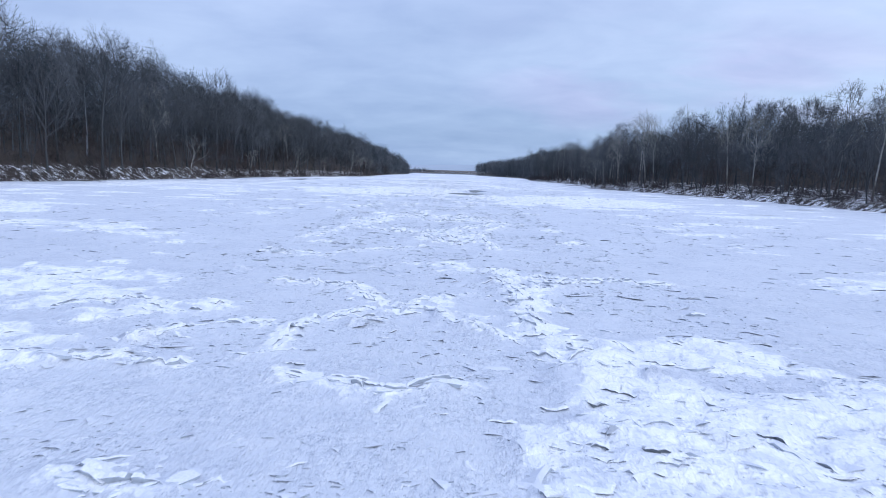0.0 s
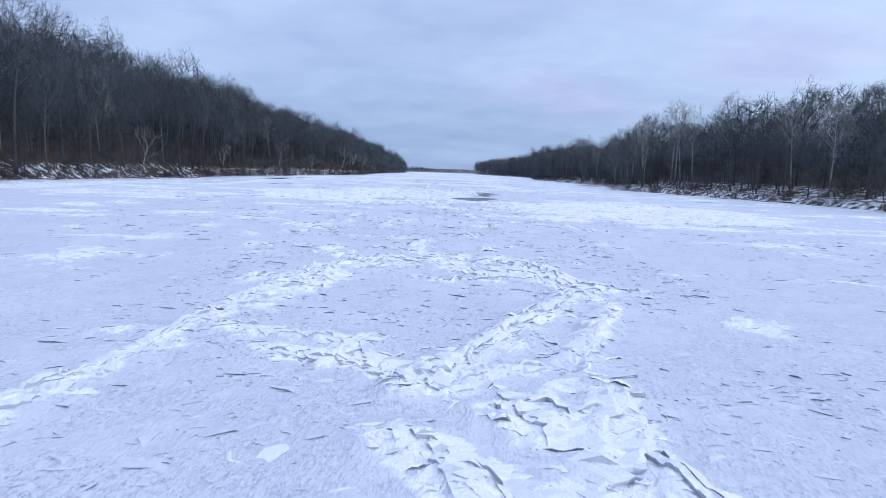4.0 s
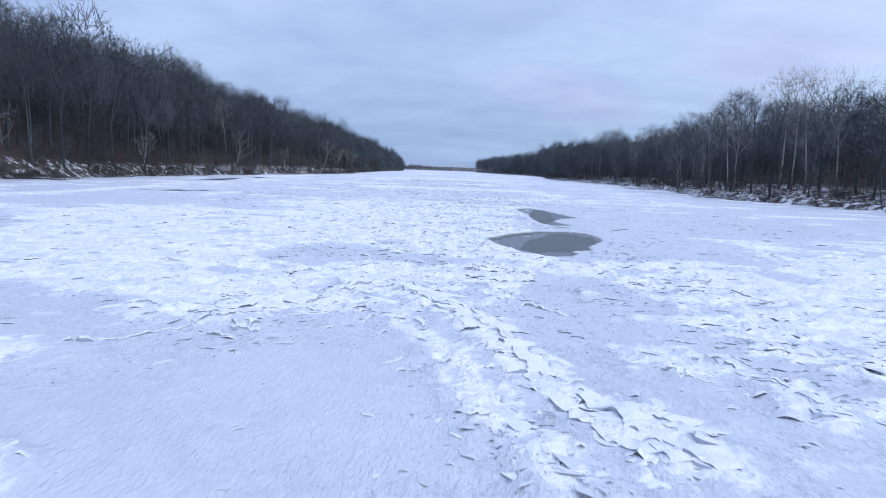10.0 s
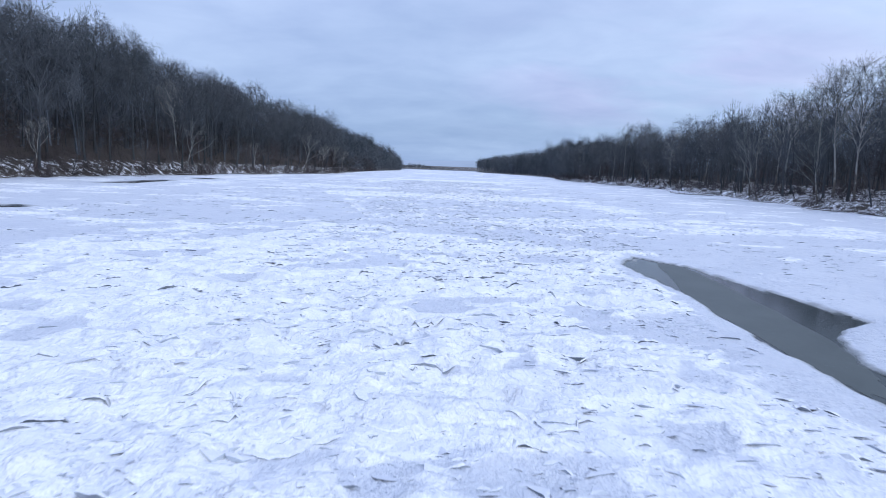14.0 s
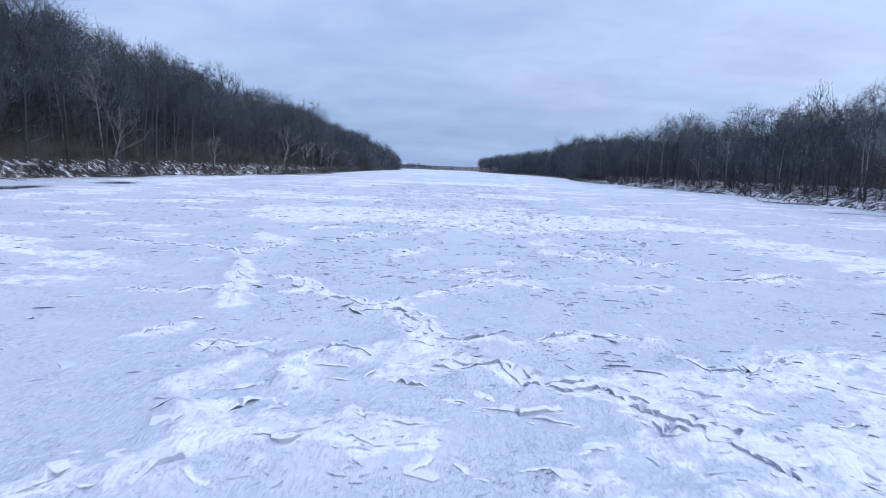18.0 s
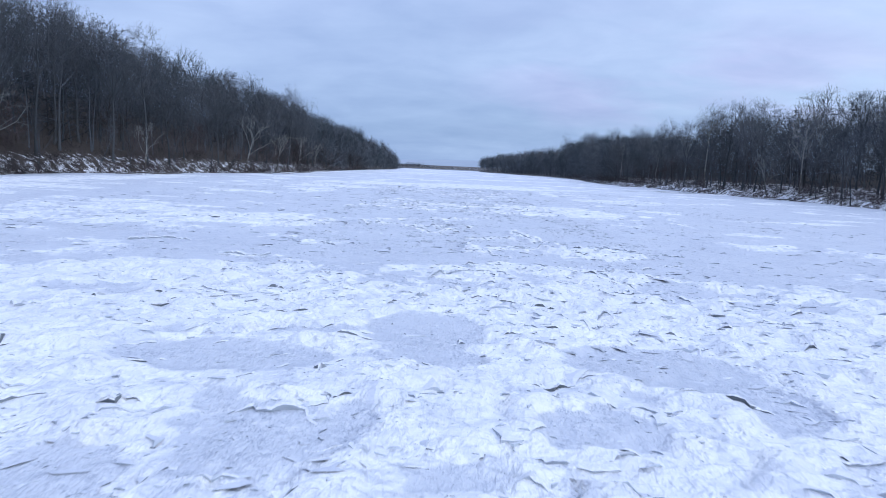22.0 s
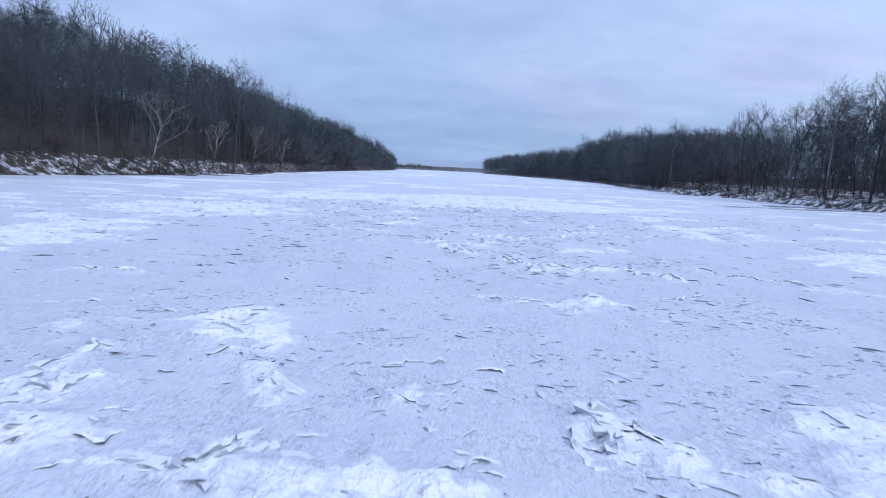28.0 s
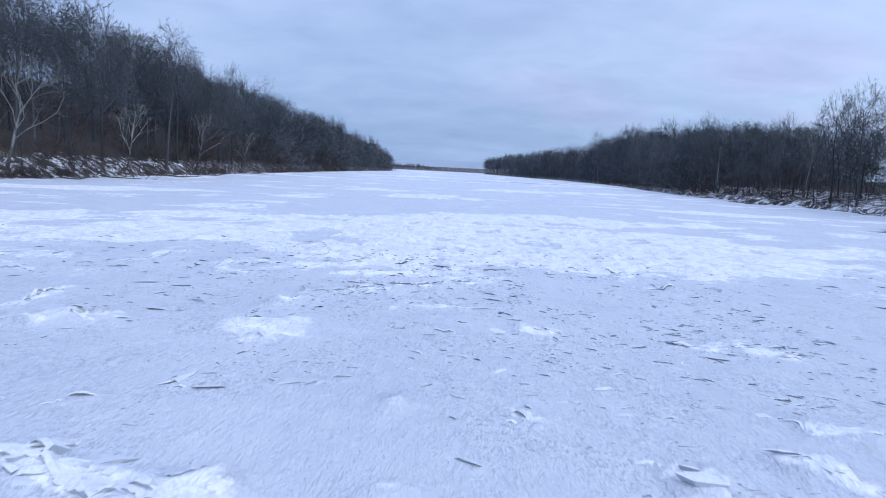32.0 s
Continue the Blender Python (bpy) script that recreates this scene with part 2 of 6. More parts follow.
def bark_material(name, dark, pale, patch=None, rough=0.85):
    m, add, link, b, co = material(name)
    info = add("ShaderNodeObjectInfo")
    n = noise_at(add, link, co, 2.2, 5.0, 0.6, (1.0, 1.0, 0.35))
    f = noise_at(add, link, co, 14.0, 4.0, 0.6, (1.0, 1.0, 0.25))
    col = mixed(add, link, f, dark, pale)
    if patch:
        sep = add("ShaderNodeSeparateXYZ")
        link(co, sep.inputs[0])
        # plates of old bark flake off higher up and leave the smooth pale wood bare
        high = ramp(add, link, maths(add, link, "DIVIDE", sep.outputs[2], 30.0), [(0.04, grey(0.28)), (0.32, grey(0.62))])
        bare = ramp(add, link, maths(add, link, "SUBTRACT", maths(add, link, "ADD", high, maths(add, link, "MULTIPLY", maths(add, link, "SUBTRACT", n, 0.5), 1.3)), 0.0), [(0.42, grey(0)), (0.50, grey(1))])
        col = mixed(add, link, bare, col, patch)
    tone = ramp(add, link, info.outputs["Random"], [(0.0, (0.60, 0.64, 0.64)), (0.5, grey(0.95)), (1.0, (1.5, 1.45, 1.42))])
    link(mixed(add, link, 1.0, col, tone, "MULTIPLY"), b.inputs["Base Color"])
    b.inputs["Roughness"].default_value = rough
    bumped(add, link, b, f, 0.5, 0.03)
    return m


def island_material(name, low, high):
    m, add, link, b, co = material(name)
    geo = add("ShaderNodeNewGeometry")
    f = noise_at(add, link, co, 3.0, 4.0, 0.6)
    col = mixed(add, link, geo.outputs["Random Per Island"], low, high)
    # each tree has a shade of its own: grey, brown or greenish
    own = attr(add, "tone")
    col = mixed(add, link, 1.0, col, ramp(add, link, own, [(0.0, (0.50, 0.56, 0.58)), (0.3, (0.72, 0.80, 0.80)), (0.55, (1.0, 0.94, 0.92)), (0.8, (1.30, 1.26, 1.28)), (1.0, (1.75, 1.72, 1.75))]), "MULTIPLY")
    col = mixed(add, link, 1.0, col, ramp(add, link, f, [(0.3, grey(0.7)), (0.7, grey(1.25))]), "MULTIPLY")
    link(col, b.inputs["Base Color"])
    b.inputs["Roughness"].default_value = 0.9
    return m


# flake and ledge faces are darkened copies: undercut shade put into the colour
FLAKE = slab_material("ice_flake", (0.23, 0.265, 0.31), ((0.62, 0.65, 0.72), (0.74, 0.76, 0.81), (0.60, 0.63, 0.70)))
ICE, SLAB, LEDGE, WATER, FILM, GROUND = ice_material(), slab_material("ice_slab", (0.34, 0.38, 0.42)), slab_material("shaded_ice_edge", (0.13, 0.15, 0.165)), water_material(), film_material(), ground_material()
# blue cast of bark, twigs and wood is partly haze put into the colour
BARK = bark_material("hazy_grey_bark", (0.023, 0.027, 0.031), (0.064, 0.072, 0.079))
TWIG = bark_material("winter_twigs", (0.034, 0.040, 0.046), (0.084, 0.093, 0.104))
PALE = bark_material("sycamore_bark", (0.06, 0.055, 0.048), (0.14, 0.13, 0.12), (0.25, 0.255, 0.25))
WOODS = island_material("woodland_wood", (0.037, 0.046, 0.054), (0.100, 0.114, 0.130))
BRUSH = island_material("brush_stems", (0.026, 0.023, 0.025), (0.068, 0.052, 0.051))


# ---------------------------------------------------------------- mesh helpers
def mesh_of(name, verts, tris, mat, smooth=False):
    verts, tris = np.asarray(verts, np.float32), np.asarray(tris, np.int32)
    me = bpy.data.meshes.new(name)
    me.vertices.add(len(verts))
    me.vertices.foreach_set("co", verts.ravel())
    k = tris.shape[1]
    me.loops.add(len(tris) * k)
    me.loops.foreach_set("vertex_index", tris.ravel())
    me.polygons.add(len(tris))
    me.polygons.foreach_set("loop_start", np.arange(0, len(tris) * k, k, dtype=np.int32))
    me.polygons.foreach_set("use_smooth", np.full(len(tris), smooth, bool))
    me.update(calc_edges=True)
    me.materials.append(mat)
    return me


def give(me, name, values):
    a = me.attributes.new(name, "FLOAT", "POINT")
    a.data.foreach_set("value", np.asarray(values, np.float32).ravel())


def grid_faces(rows, cols):
    i = np.arange(rows * cols).reshape(rows, cols)
    return np.stack([i[:-1, :-1], i[:-1, 1:], i[1:, 1:], i[1:, :-1]], -1).reshape(-1, 4)


def hashed(ix, iy, seed):
    h = (ix.astype(np.int64) * 374761393 + iy.astype(np.int64) * 668265263 + seed * 974711) & 0x7FFFFFFF
    h = ((h ^ (h >> 13)) * 1274126177) & 0x7FFFFFFF
    return ((h ^ (h >> 16)) & 0xFFFF) / 65535.0


def value_noise(x, y, seed):
    ix, iy = np.floor(x), np.floor(y)
    u, v = x - ix, y - iy
    u, v = u * u * (3 - 2 * u), v * v * (3 - 2 * v)
    a, b = hashed(ix, iy, seed), hashed(ix + 1, iy, seed)
    c, d = hashed(ix, iy + 1, seed), hashed(ix + 1, iy + 1, seed)
    return (a * (1 - u) + b * u) * (1 - v) + (c * (1 - u) + d * u) * v


def fbm(x, y, seed, octaves=4):
    total, amp, norm = 0.0, 1.0, 0.0
    for o in range(octaves):
        total = total + amp * value_noise(x * 2**o + 17.3 * o, y * 2**o - 9.1 * o, seed + o)
        norm += amp
        amp *= 0.5
    return total / norm


def cells(x, y, seed):
    """Nearest jittered lattice point: its offset, its number and the distance to the border with the next."""
    ix, iy = np.floor(x), np.floor(y)
    best, second = np.full(x.shape, 9.0), np.full(x.shape, 9.0)
    ox, oy, cid = np.zeros_like(x), np.zeros_like(x), np.zeros_like(x)
    for dx in (-1, 0, 1):
        for dy in (-1, 0, 1):
            px, py = ix + dx, iy + dy
            qx = px + 0.1 + 0.8 * hashed(px, py, seed) - x
            qy = py + 0.1 + 0.8 * hashed(px, py, seed + 7) - y
            d = qx * qx + qy * qy
            near = d < best
            second = np.where(near, best, np.minimum(second, d))
            best = np.where(near, d, best)
            ox, oy = np.where(near, -qx, ox), np.where(near, -qy, oy)
            cid = np.where(near, hashed(px, py, seed + 13), cid)
    return ox, oy, cid, np.sqrt(second) - np.sqrt(best)


def smooth(a, b, v):
    t = np.clip((v - a) / (b - a), 0, 1)
    return t * t * (3 - 2 * t)


# ---------------------------------------------------------------- the plan: banks, rubble, ridges, open water
LEFT_Y = [-400, 0, 150, 230, 330, 430, 480, 525, 580, 650, 850, 1280, 1385, 1410, 1500, 2300, 2700, 3200]
LEFT_X = [-120, -116, -112, -108, -107, -103, -96, -88, -90, -95, -105, -111, -119, -160, -310, -400, -420, -420]
RIGHT_Y = [-400, 0, 135, 200, 235, 270, 300, 335, 400, 440, 490, 530, 560, 610, 680, 830, 970, 1530, 1700, 1800, 2700, 3200]
RIGHT_X = [100, 95, 89, 86, 79, 70, 68, 71, 79, 84, 78, 75, 76, 72, 72, 92, 98, 48, 33, 60, 300, 300]


def bank_left(y):
    return np.interp(y, LEFT_Y, LEFT_X) + 1.6 * (value_noise(np.asarray(y, float) / 9.0, 0 * np.asarray(y, float), 3) - 0.5)


def bank_right(y):
    return np.interp(y, RIGHT_Y, RIGHT_X) + 1.6 * (value_noise(np.asarray(y, float) / 9.0, 0 * np.asarray(y, float), 4) - 0.5)


# ledges and ridges of shoved ice, from the start of the way to its end: breadth, then the line it follows
RIDGES_1 = [
    (0.5, -7, 10.5, -6.5, 10.3, -6, 10.2, -5.4, 10.1, -5.1, 10.3),
    (0.2, 1.6, 10.6, 2, 11.2),
    (0.2, 3.3, 11.4, 3.6, 11),
    (0.2, 4.5, 11.8, 5.1, 11.8),
    (0.2, 7.4, 12.3, 7.5, 11.6),
    (0.2, 6.8, 13, 7, 12),
    (0.2, 3.1, 13.2, 3.5, 12.7),
    (0.2, 6.8, 13.7, 7.2, 12.8),
    (0.2, 4.2, 13.5, 5, 13.4),
    (0.2, 3.2, 14.9, 3.8, 14.8),
    (0.2, 5.9, 16, 6.8, 14.6),
    (0.45, -4.9, 16.3, -4.1, 15.9, -3.2, 15.8, -2.6, 15.4, -1.8, 15.3, -1.2, 15.6, -0.5, 15.8, 0.4, 16),
    (0.35, -11.3, 16.7, -10.4, 16.8, -9.6, 17.2, -8.5, 16.3, -8, 16.5, -7.4, 16.6),
]
RIDGES_2 = [
    (0.2, 2.2, 19.1, 3.8, 18.4),
    (0.2, 3.4, 18.6, 4.6, 19.7),
    (0.5, -10.3, 19.1, -9.8, 19.9, -9.1, 21.1, -8, 21.8, -6.6, 22),
    (0.4, -6.3, 17.8, -5.8, 18.9, -5.7, 19.9, -5.8, 21, -5.3, 22.8, -4.6, 23.4, -3.9, 24.7, -2.9, 24.4, -1.2, 25, -0.2, 23, 0.8, 22.1, 1.8, 20.7),
    (0.4, -3.9, 22.3, -2.7, 22.3),
    (0.6, -15.7, 23, -15.2, 24.4, -14.1, 24.9, -12.6, 24.3, -11, 22.8),
    (0.2, 9.4, 25.7, 10.8, 26.1),
    (0.3, -2.1, 26.2, -1.3, 26.7),
    (0.2, -8.7, 26.4, -8.4, 26.6),
    (0.2, 2.5, 27.4, 3.1, 27.3),
    (0.9, -5.3, 29.2, -4.5, 28.2, -4.2, 27.3, -3.6, 26.4, -3.2, 25.8),
]
RIDGES_3 = [
    (0.9, 2.2, 36.1, 2.6, 30.8, 2.7, 26.8, 2.6, 23.6, 2.8, 21.2),
    (0.2, 4.5, 28.3, 4.8, 28.4),
    (0.5, -8.9, 30.3, -8.1, 30.4, -7.1, 29.9, -6.5, 29.6, -5.4, 29.6),
    (0.5, -8.9, 30.8, -7.6, 30.3, -5.8, 29.6),
    (0.7, 1.9, 36.2, 2.3, 35, 2.4, 33.8, 2.2, 31.8, 2.6, 31.2, 2.7, 29.9, 2.8, 28.8, 2.8, 27.7),
    (0.8, 3.9, 31.8, 4.9, 31.3, 6.3, 33, 7.5, 33.9, 7.9, 33.5, 8.7, 33.1, 10.2, 33, 11.2, 33),
    (0.5, 4, 34.1, 5.8, 33.6, 8.2, 33.6, 10.2, 33.1),
    (0.4, -12.2, 33.3, -12.1, 34.2),
    (0.25, 3.9, 34.3, 4.6, 33.8, 5.8, 33.3),
]
RIDGES_4 = [
    (0.4, -13.1, 40.9, -11.8, 40.6, -10.4, 41.3, -9.7, 41.4),
    (0.4, -8.5, 42.1, -7.4, 42.9, -6.4, 44, -4.8, 44.3, -2.9, 46.7),
    (0.5, 1.4, 53.1, 2.2, 49.6, 2.3, 47.2, 2.4, 45.6),
    (1, -3.6, 52.5, -1.9, 50.3, -1.5, 49.2, 0.7, 50.6, 1.9, 55.7),
    (1.1, -1.1, 54.6, 0.2, 52.4),
    (0.8, -11.3, 61.1, -6.2, 59.7, -4.5, 57.1, -2.7, 55, -1, 57, 1.2, 58, 4.5, 66.4),
    (1, -7.8, 58.3, -2.8, 56.1, 3.4, 68.9),
    (0.8, -13, 50, -12.2, 53, -11.8, 55.9, -11.3, 61.1, -10.4, 71.7, -6, 75.5, -0.4, 75.6, 3.4, 68.7, 4.5, 66.4),
    (1, -9.3, 68.7, -9.7, 70.6, -9.3, 73.1),
]
RIDGES_5 = [
    (0.3, -4.4, 72, -2.9, 71.3, 0, 71.6),
    (0.7, -12.5, 69.6, -12.1, 70.7, -10.7, 71.6, -10.3, 73.4, -9.2, 74.1),
    (1.8, -0.6, 78.9, 1.1, 77.9, 1.7, 74.3, 2.8, 71.6, 4, 70.4, 4.8, 69.8),
    (0.9, -3.7, 79.2, -2.6, 76.2, -2.1, 73.9, -0.7, 73.4, 0.8, 73.6, 1.9, 72.8),
    (0.2, -3.5, 75.8, -3.1, 75.6),
    (0.9, -9.3, 76.4, -7.7, 76.1),
    (0.2, -0.7, 76.5, -0.1, 76.2),
    (0.5, -9.2, 74.1, -8.7, 76, -7.3, 77.3, -5.1, 77.6, -3.8, 77.2),
    (0.5, -7.1, 78.1, -7.2, 77.3, -7.5, 76.6, -7.5, 76.1, -8.2, 75.6, -8.7, 75.6),
]
RIDGES_6 = [
    (0.6, -0.7, 79.3, 0.1, 79.2, 0.7, 78.9, 1.1, 78.3, 1.1, 77.4, 1.7, 77, 1.9, 76.3),
    (0.6, -6.4, 78.5, -5.6, 78.4, -4.8, 78.2, -3.7, 78.2),
    (0.7, -7.4, 78.2, -6.7, 78.6),
    (0.8, -4, 80.7, -2.8, 80.8, -2.2, 79.1, -1.8, 78, -0.7, 77.8, 0.3, 77.8),
    (0.25, 4.3, 80.8, 5, 80.1, 5.4, 78.9),
    (0.5, -11.3, 79.8, -11.1, 80.6, -10.8, 81),
    (0.3, 3.1, 81.5, 4.4, 81.7),
    (0.35, -8.3, 83.2, -7.3, 82.8, -6.2, 82.3, -5.3, 81.7, -4.2, 80.2, -3.4, 79.9),
    (0.25, 6.5, 82.6, 7.8, 82.1),
    (0.6, -16.9, 82, -16.5, 83),
    (0.5, -16.3, 82.9, -15.4, 83.2),
]
RIDGES_7 = [
    (0.5, -14.4, 83.9, -13.1, 83.3, -12, 82.8, -10.3, 82.5),
    (0.6, -0.2, 85.6, 0.1, 84),
    (0.3, -0, 86.6, 1.3, 87.1, 2.3, 87.7, 3.1, 87.5),
    (0.3, 4.8, 88.7, 6.7, 88.2, 8.6, 87.6, 11.2, 88.4),
    (0.3, -11.5, 90.6, -10.1, 91.2, -8.4, 90, -6.6, 90.3),
    (0.6, -16.8, 91.4, -15.6, 93),
    (0.6, -1.9, 95.7, -1, 93.1),
    (0.5, -15.4, 96.2, -13.7, 96.2, -11.7, 96.7),
    (0.4, -10.1, 100.6, -9.5, 100.9, -9, 101.1),
    (0.3, -13, 100.7, -13, 101.5),
    (0.2, -8.4, 101.4, -8.4, 101.8),
    (0.3, -3.4, 102.8, -3.1, 102.6),
    (0.6, -0.1, 103.7, -0.6, 102.6),
    (0.5, -4.9, 103.5, -4.5, 103.1, -4.2, 103.1),
]
RIDGES_8 = [
    (0.3, -5.5, 103.3, -5, 103.4),
    (0.7, -10.4, 103.6, -9.9, 103.4, -9.5, 103.3, -9.3, 103.6),
    (0.4, -25.7, 102.8, -23, 103.9, -21.3, 104.3, -19, 104.1),
    (0.3, -15.6, 103.8, -15.3, 104.6),
    (0.5, 4.8, 106.3, 7.3, 105.6, 10, 103.9, 12.4, 101.3),
    (0.7, 0.4, 104.2, 1.2, 105.1, 2.2, 106.1),
    (0.3, -31.8, 104.9, -28.3, 106.6),
    (0.4, -9.6, 105.5, -8.9, 106.2, -8.3, 106.9, -7.7, 107.7, -7.1, 108.8),
    (0.5, 3.8, 110.3, 4.8, 109.1, 5.5, 108.2, 6.6, 108),
    (0.3, -13.6, 109.5, -12.3, 109.7),
    (0.4, -12.1, 110.2, -11, 110.4, -9.4, 110.5, -7.5, 110.6),
    (0.2, -17.2, 110.7, -15.6, 111.3),
    (0.5, 2.4, 111.9, 3.2, 111, 3.9, 110.4),
]
RIDGES_9 = [
    (0.2, -20.1, 112.7, -18.7, 112.5),
    (0.5, -14.5, 111.1, -14.8, 113.7, -14.7, 114.7),
    (0.2, -10, 114.5, -9.6, 114.6),
    (0.3, -5.1, 115, -4.2, 115.1),
    (0.25, 1.6, 116.3, 1.9, 115.6),
    (0.5, -1, 117.8, -0.8, 116.8, -0.3, 116.4),
    (0.25, -0.1, 118.8, 0.6, 118.7),
    (0.6, -2.4, 121.7, -1.8, 120.8, -1.4, 119.8, -0.8, 119.2),
    (0.3, 1.3, 123, 2.4, 122.3),
    (0.3, 1.5, 124.6, 2.4, 124.3),
    (0.2, -2, 129.3, -1.7, 128.9),
    (0.2, -3.4, 129.6, -2.9, 129.1),
    (0.2, -4, 130.4, -3.3, 129.9),
    (1.5, -4.5, 133.4, -3.6, 132.3, -3, 131, -2.4, 130, -2, 129.1),
    (0.2, -2.9, 131.7, -2.5, 131.2),
    (0.2, -3.9, 132.6, -3.3, 131.6),
]
RIDGES_10 = [
    (0.5, 2, 133.7, 1.9, 132.2, 2.3, 131.6),
    (0.2, -5.4, 133.3, -4.6, 132.7),
    (0.2, -7.2, 135.4, -6.9, 134.7),
    (0.25, -0.9, 135.2, 0.6, 134.9),
    (0.5, 1.1, 136.5, 1.5, 134.8, 2.3, 134.2),
    (0.2, -5.7, 135.6, -4.9, 135.2),
    (0.2, -18.7, 135.6, -17.2, 136.5),
    (0.25, -18.3, 136.2, -17.3, 136.4, -16.9, 136.9, -16.3, 137.7, -15.5, 138),
    (0.2, -15.9, 137.2, -14, 137.1),
    (0.3, -14.8, 138.5, -13.8, 137.9, -13.1, 139),
    (0.3, -15.7, 138.4, -15.1, 139.6, -14.4, 139.9),
    (1.2, -9.7, 146.3, -7.5, 143, -6, 138.8, -5.2, 136.2, -4.5, 133.8),
    (0.25, -19.5, 140.6, -18, 141.1),
    (0.3, 2.6, 141.3, 3.4, 140.6),
    (0.25, -17.1, 140.8, -15.5, 141.6),
]
RIDGES_11 = [
    (0.2, -5.6, 142.8, -3.9, 143.7, -2.5, 141.8),
    (1.2, -13, 142.6, -12, 144.5, -10.9, 147.5),
    (0.2, -9.2, 147.1, -7.8, 146),
    (0.2, -9.4, 154.4, -8.7, 154.4),
    (0.2, -10.6, 154.5, -10.2, 154.6),
    (0.2, -12.5, 154.8, -11.8, 154.7),
    (0.2, -14.7, 155.1, -14.3, 155.4),
    (0.2, -4.2, 155.8, -3.8, 155.6),
    (0.2, -13.2, 156.3, -12.2, 156.1),
    (0.2, -8.2, 157.1, -7.5, 156.2),
    (0.2, -15.2, 156.5, -14.6, 156.8),
    (0.2, -5.3, 157.5, -4.6, 157.5),
    (0.2, -15, 157.7, -14.3, 158.4),
    (0.2, -12.9, 158.7, -12, 159.2),
    (0.2, -9.2, 162, -8.6, 162.7),
    (0.2, -13.6, 162.9, -12.8, 163),
    (0.2, -10.7, 165.1, -9.9, 164.8),
    (0.2, -9, 210, -8.6, 209.6),
]
RIDGES_12 = [
    (0.2, -11.2, 210, -10.7, 210),
    (0.2, -13.1, 210.3, -12.2, 210.3, -11.5, 210.7),
    (0.2, -14.6, 210.5, -14, 210.4),
    (0.2, -13, 210.9, -12.4, 211.6),
    (0.3, -1.7, 213.2, -1.1, 212.4, -0.7, 212.2),
    (0.25, -20.7, 212.7, -19.6, 213, -18.1, 213, -17.3, 212.7),
    (0.2, -16, 213.3, -15, 213.4),
    (0.25, -6.7, 212.8, -7, 213.6, -7.5, 214.3),
    (0.3, -2.7, 214.3, -1.6, 213.7),
    (0.2, -12, 215.1, -11.4, 215.2),
    (0.3, -21.4, 216.4, -20.1, 216.4, -19.3, 217.3),
    (0.2, -13.1, 217.3, -12.6, 217.8),
    (0.25, -24.6, 218.9, -23.7, 219.6),
    (0.25, -17.2, 219.7, -15.5, 220.8),
    (0.2, -3.1, 220.1, -0.3, 221.7),
    (0.2, 4.2, 221.6, 5, 220.6),
]
RIDGES_13 = [
    (0.2, 1.5, 222.8, 1.8, 220.8),
    (0.25, -18.6, 221.9, -16.3, 222.5),
    (0.3, -26.9, 222.5, -25.3, 222.9, -24.3, 223.6),
    (0.3, -23.2, 224.2, -20.8, 224.7),
    (0.3, 2.5, 226.5, 4, 225.1),
    (0.4, -29.8, 224.3, -28.1, 225.3, -27.1, 228.2, -25.3, 230.2, -22.4, 232.1),
    (0.4, 1.8, 232.7, 3.7, 229.9, 7.6, 229.3, 9.6, 227.8),
    (0.5, -10.6, 234.4, -7.5, 232.3, -5.8, 231, -4.6, 231.2, -1.9, 230.2, -0.3, 226.5, 2.2, 226.4),
    (0.5, -13.9, 230.8, -11.8, 231.8),
    (0.5, -19.1, 235.1, -18.8, 235.4, -18.6, 235.7),
    (0.4, 4.8, 237.2, 7.5, 234.9, 12.5, 235.1),
    (0.5, -17.4, 235.7, -17.1, 236, -16.9, 236.8),
    (0.2, -11.6, 236.4, -11.1, 236.2),
]
RIDGES_14 = [
    (0.3, -9.8, 236.4, -8.9, 236.3),
    (0.2, -11.9, 236.9, -11.5, 236.4),
    (0.2, -10.7, 236.8, -10, 236.7),
    (0.4, -14.2, 237.7, -13.7, 237.3, -12.6, 237.6),
    (0.25, -16, 237.1, -15.2, 237.1, -14.6, 238.2, -14.5, 238.6),
    (1.1, -7.8, 239.9, -7.1, 239.3, -6.2, 238.8, -5.9, 237.8, -5.7, 236.7),
    (0.3, -14.3, 238.5, -13.9, 239, -13.1, 238.5, -12.5, 238.6),
    (0.25, -10.3, 239, -9.1, 238.8),
    (0.25, -16.1, 238.5, -15.8, 239.6),
    (0.25, -16.9, 238.7, -16.2, 239.6),
    (0.25, -11.4, 239.6, -10.4, 239.4, -9.2, 239.6),
    (0.25, -12.3, 240.1, -11.5, 239.8),
    (0.25, -18.1, 240.1, -17.2, 240.2, -16.5, 240.7),
    (0.25, -13.7, 241.4, -12.5, 241.1),
]
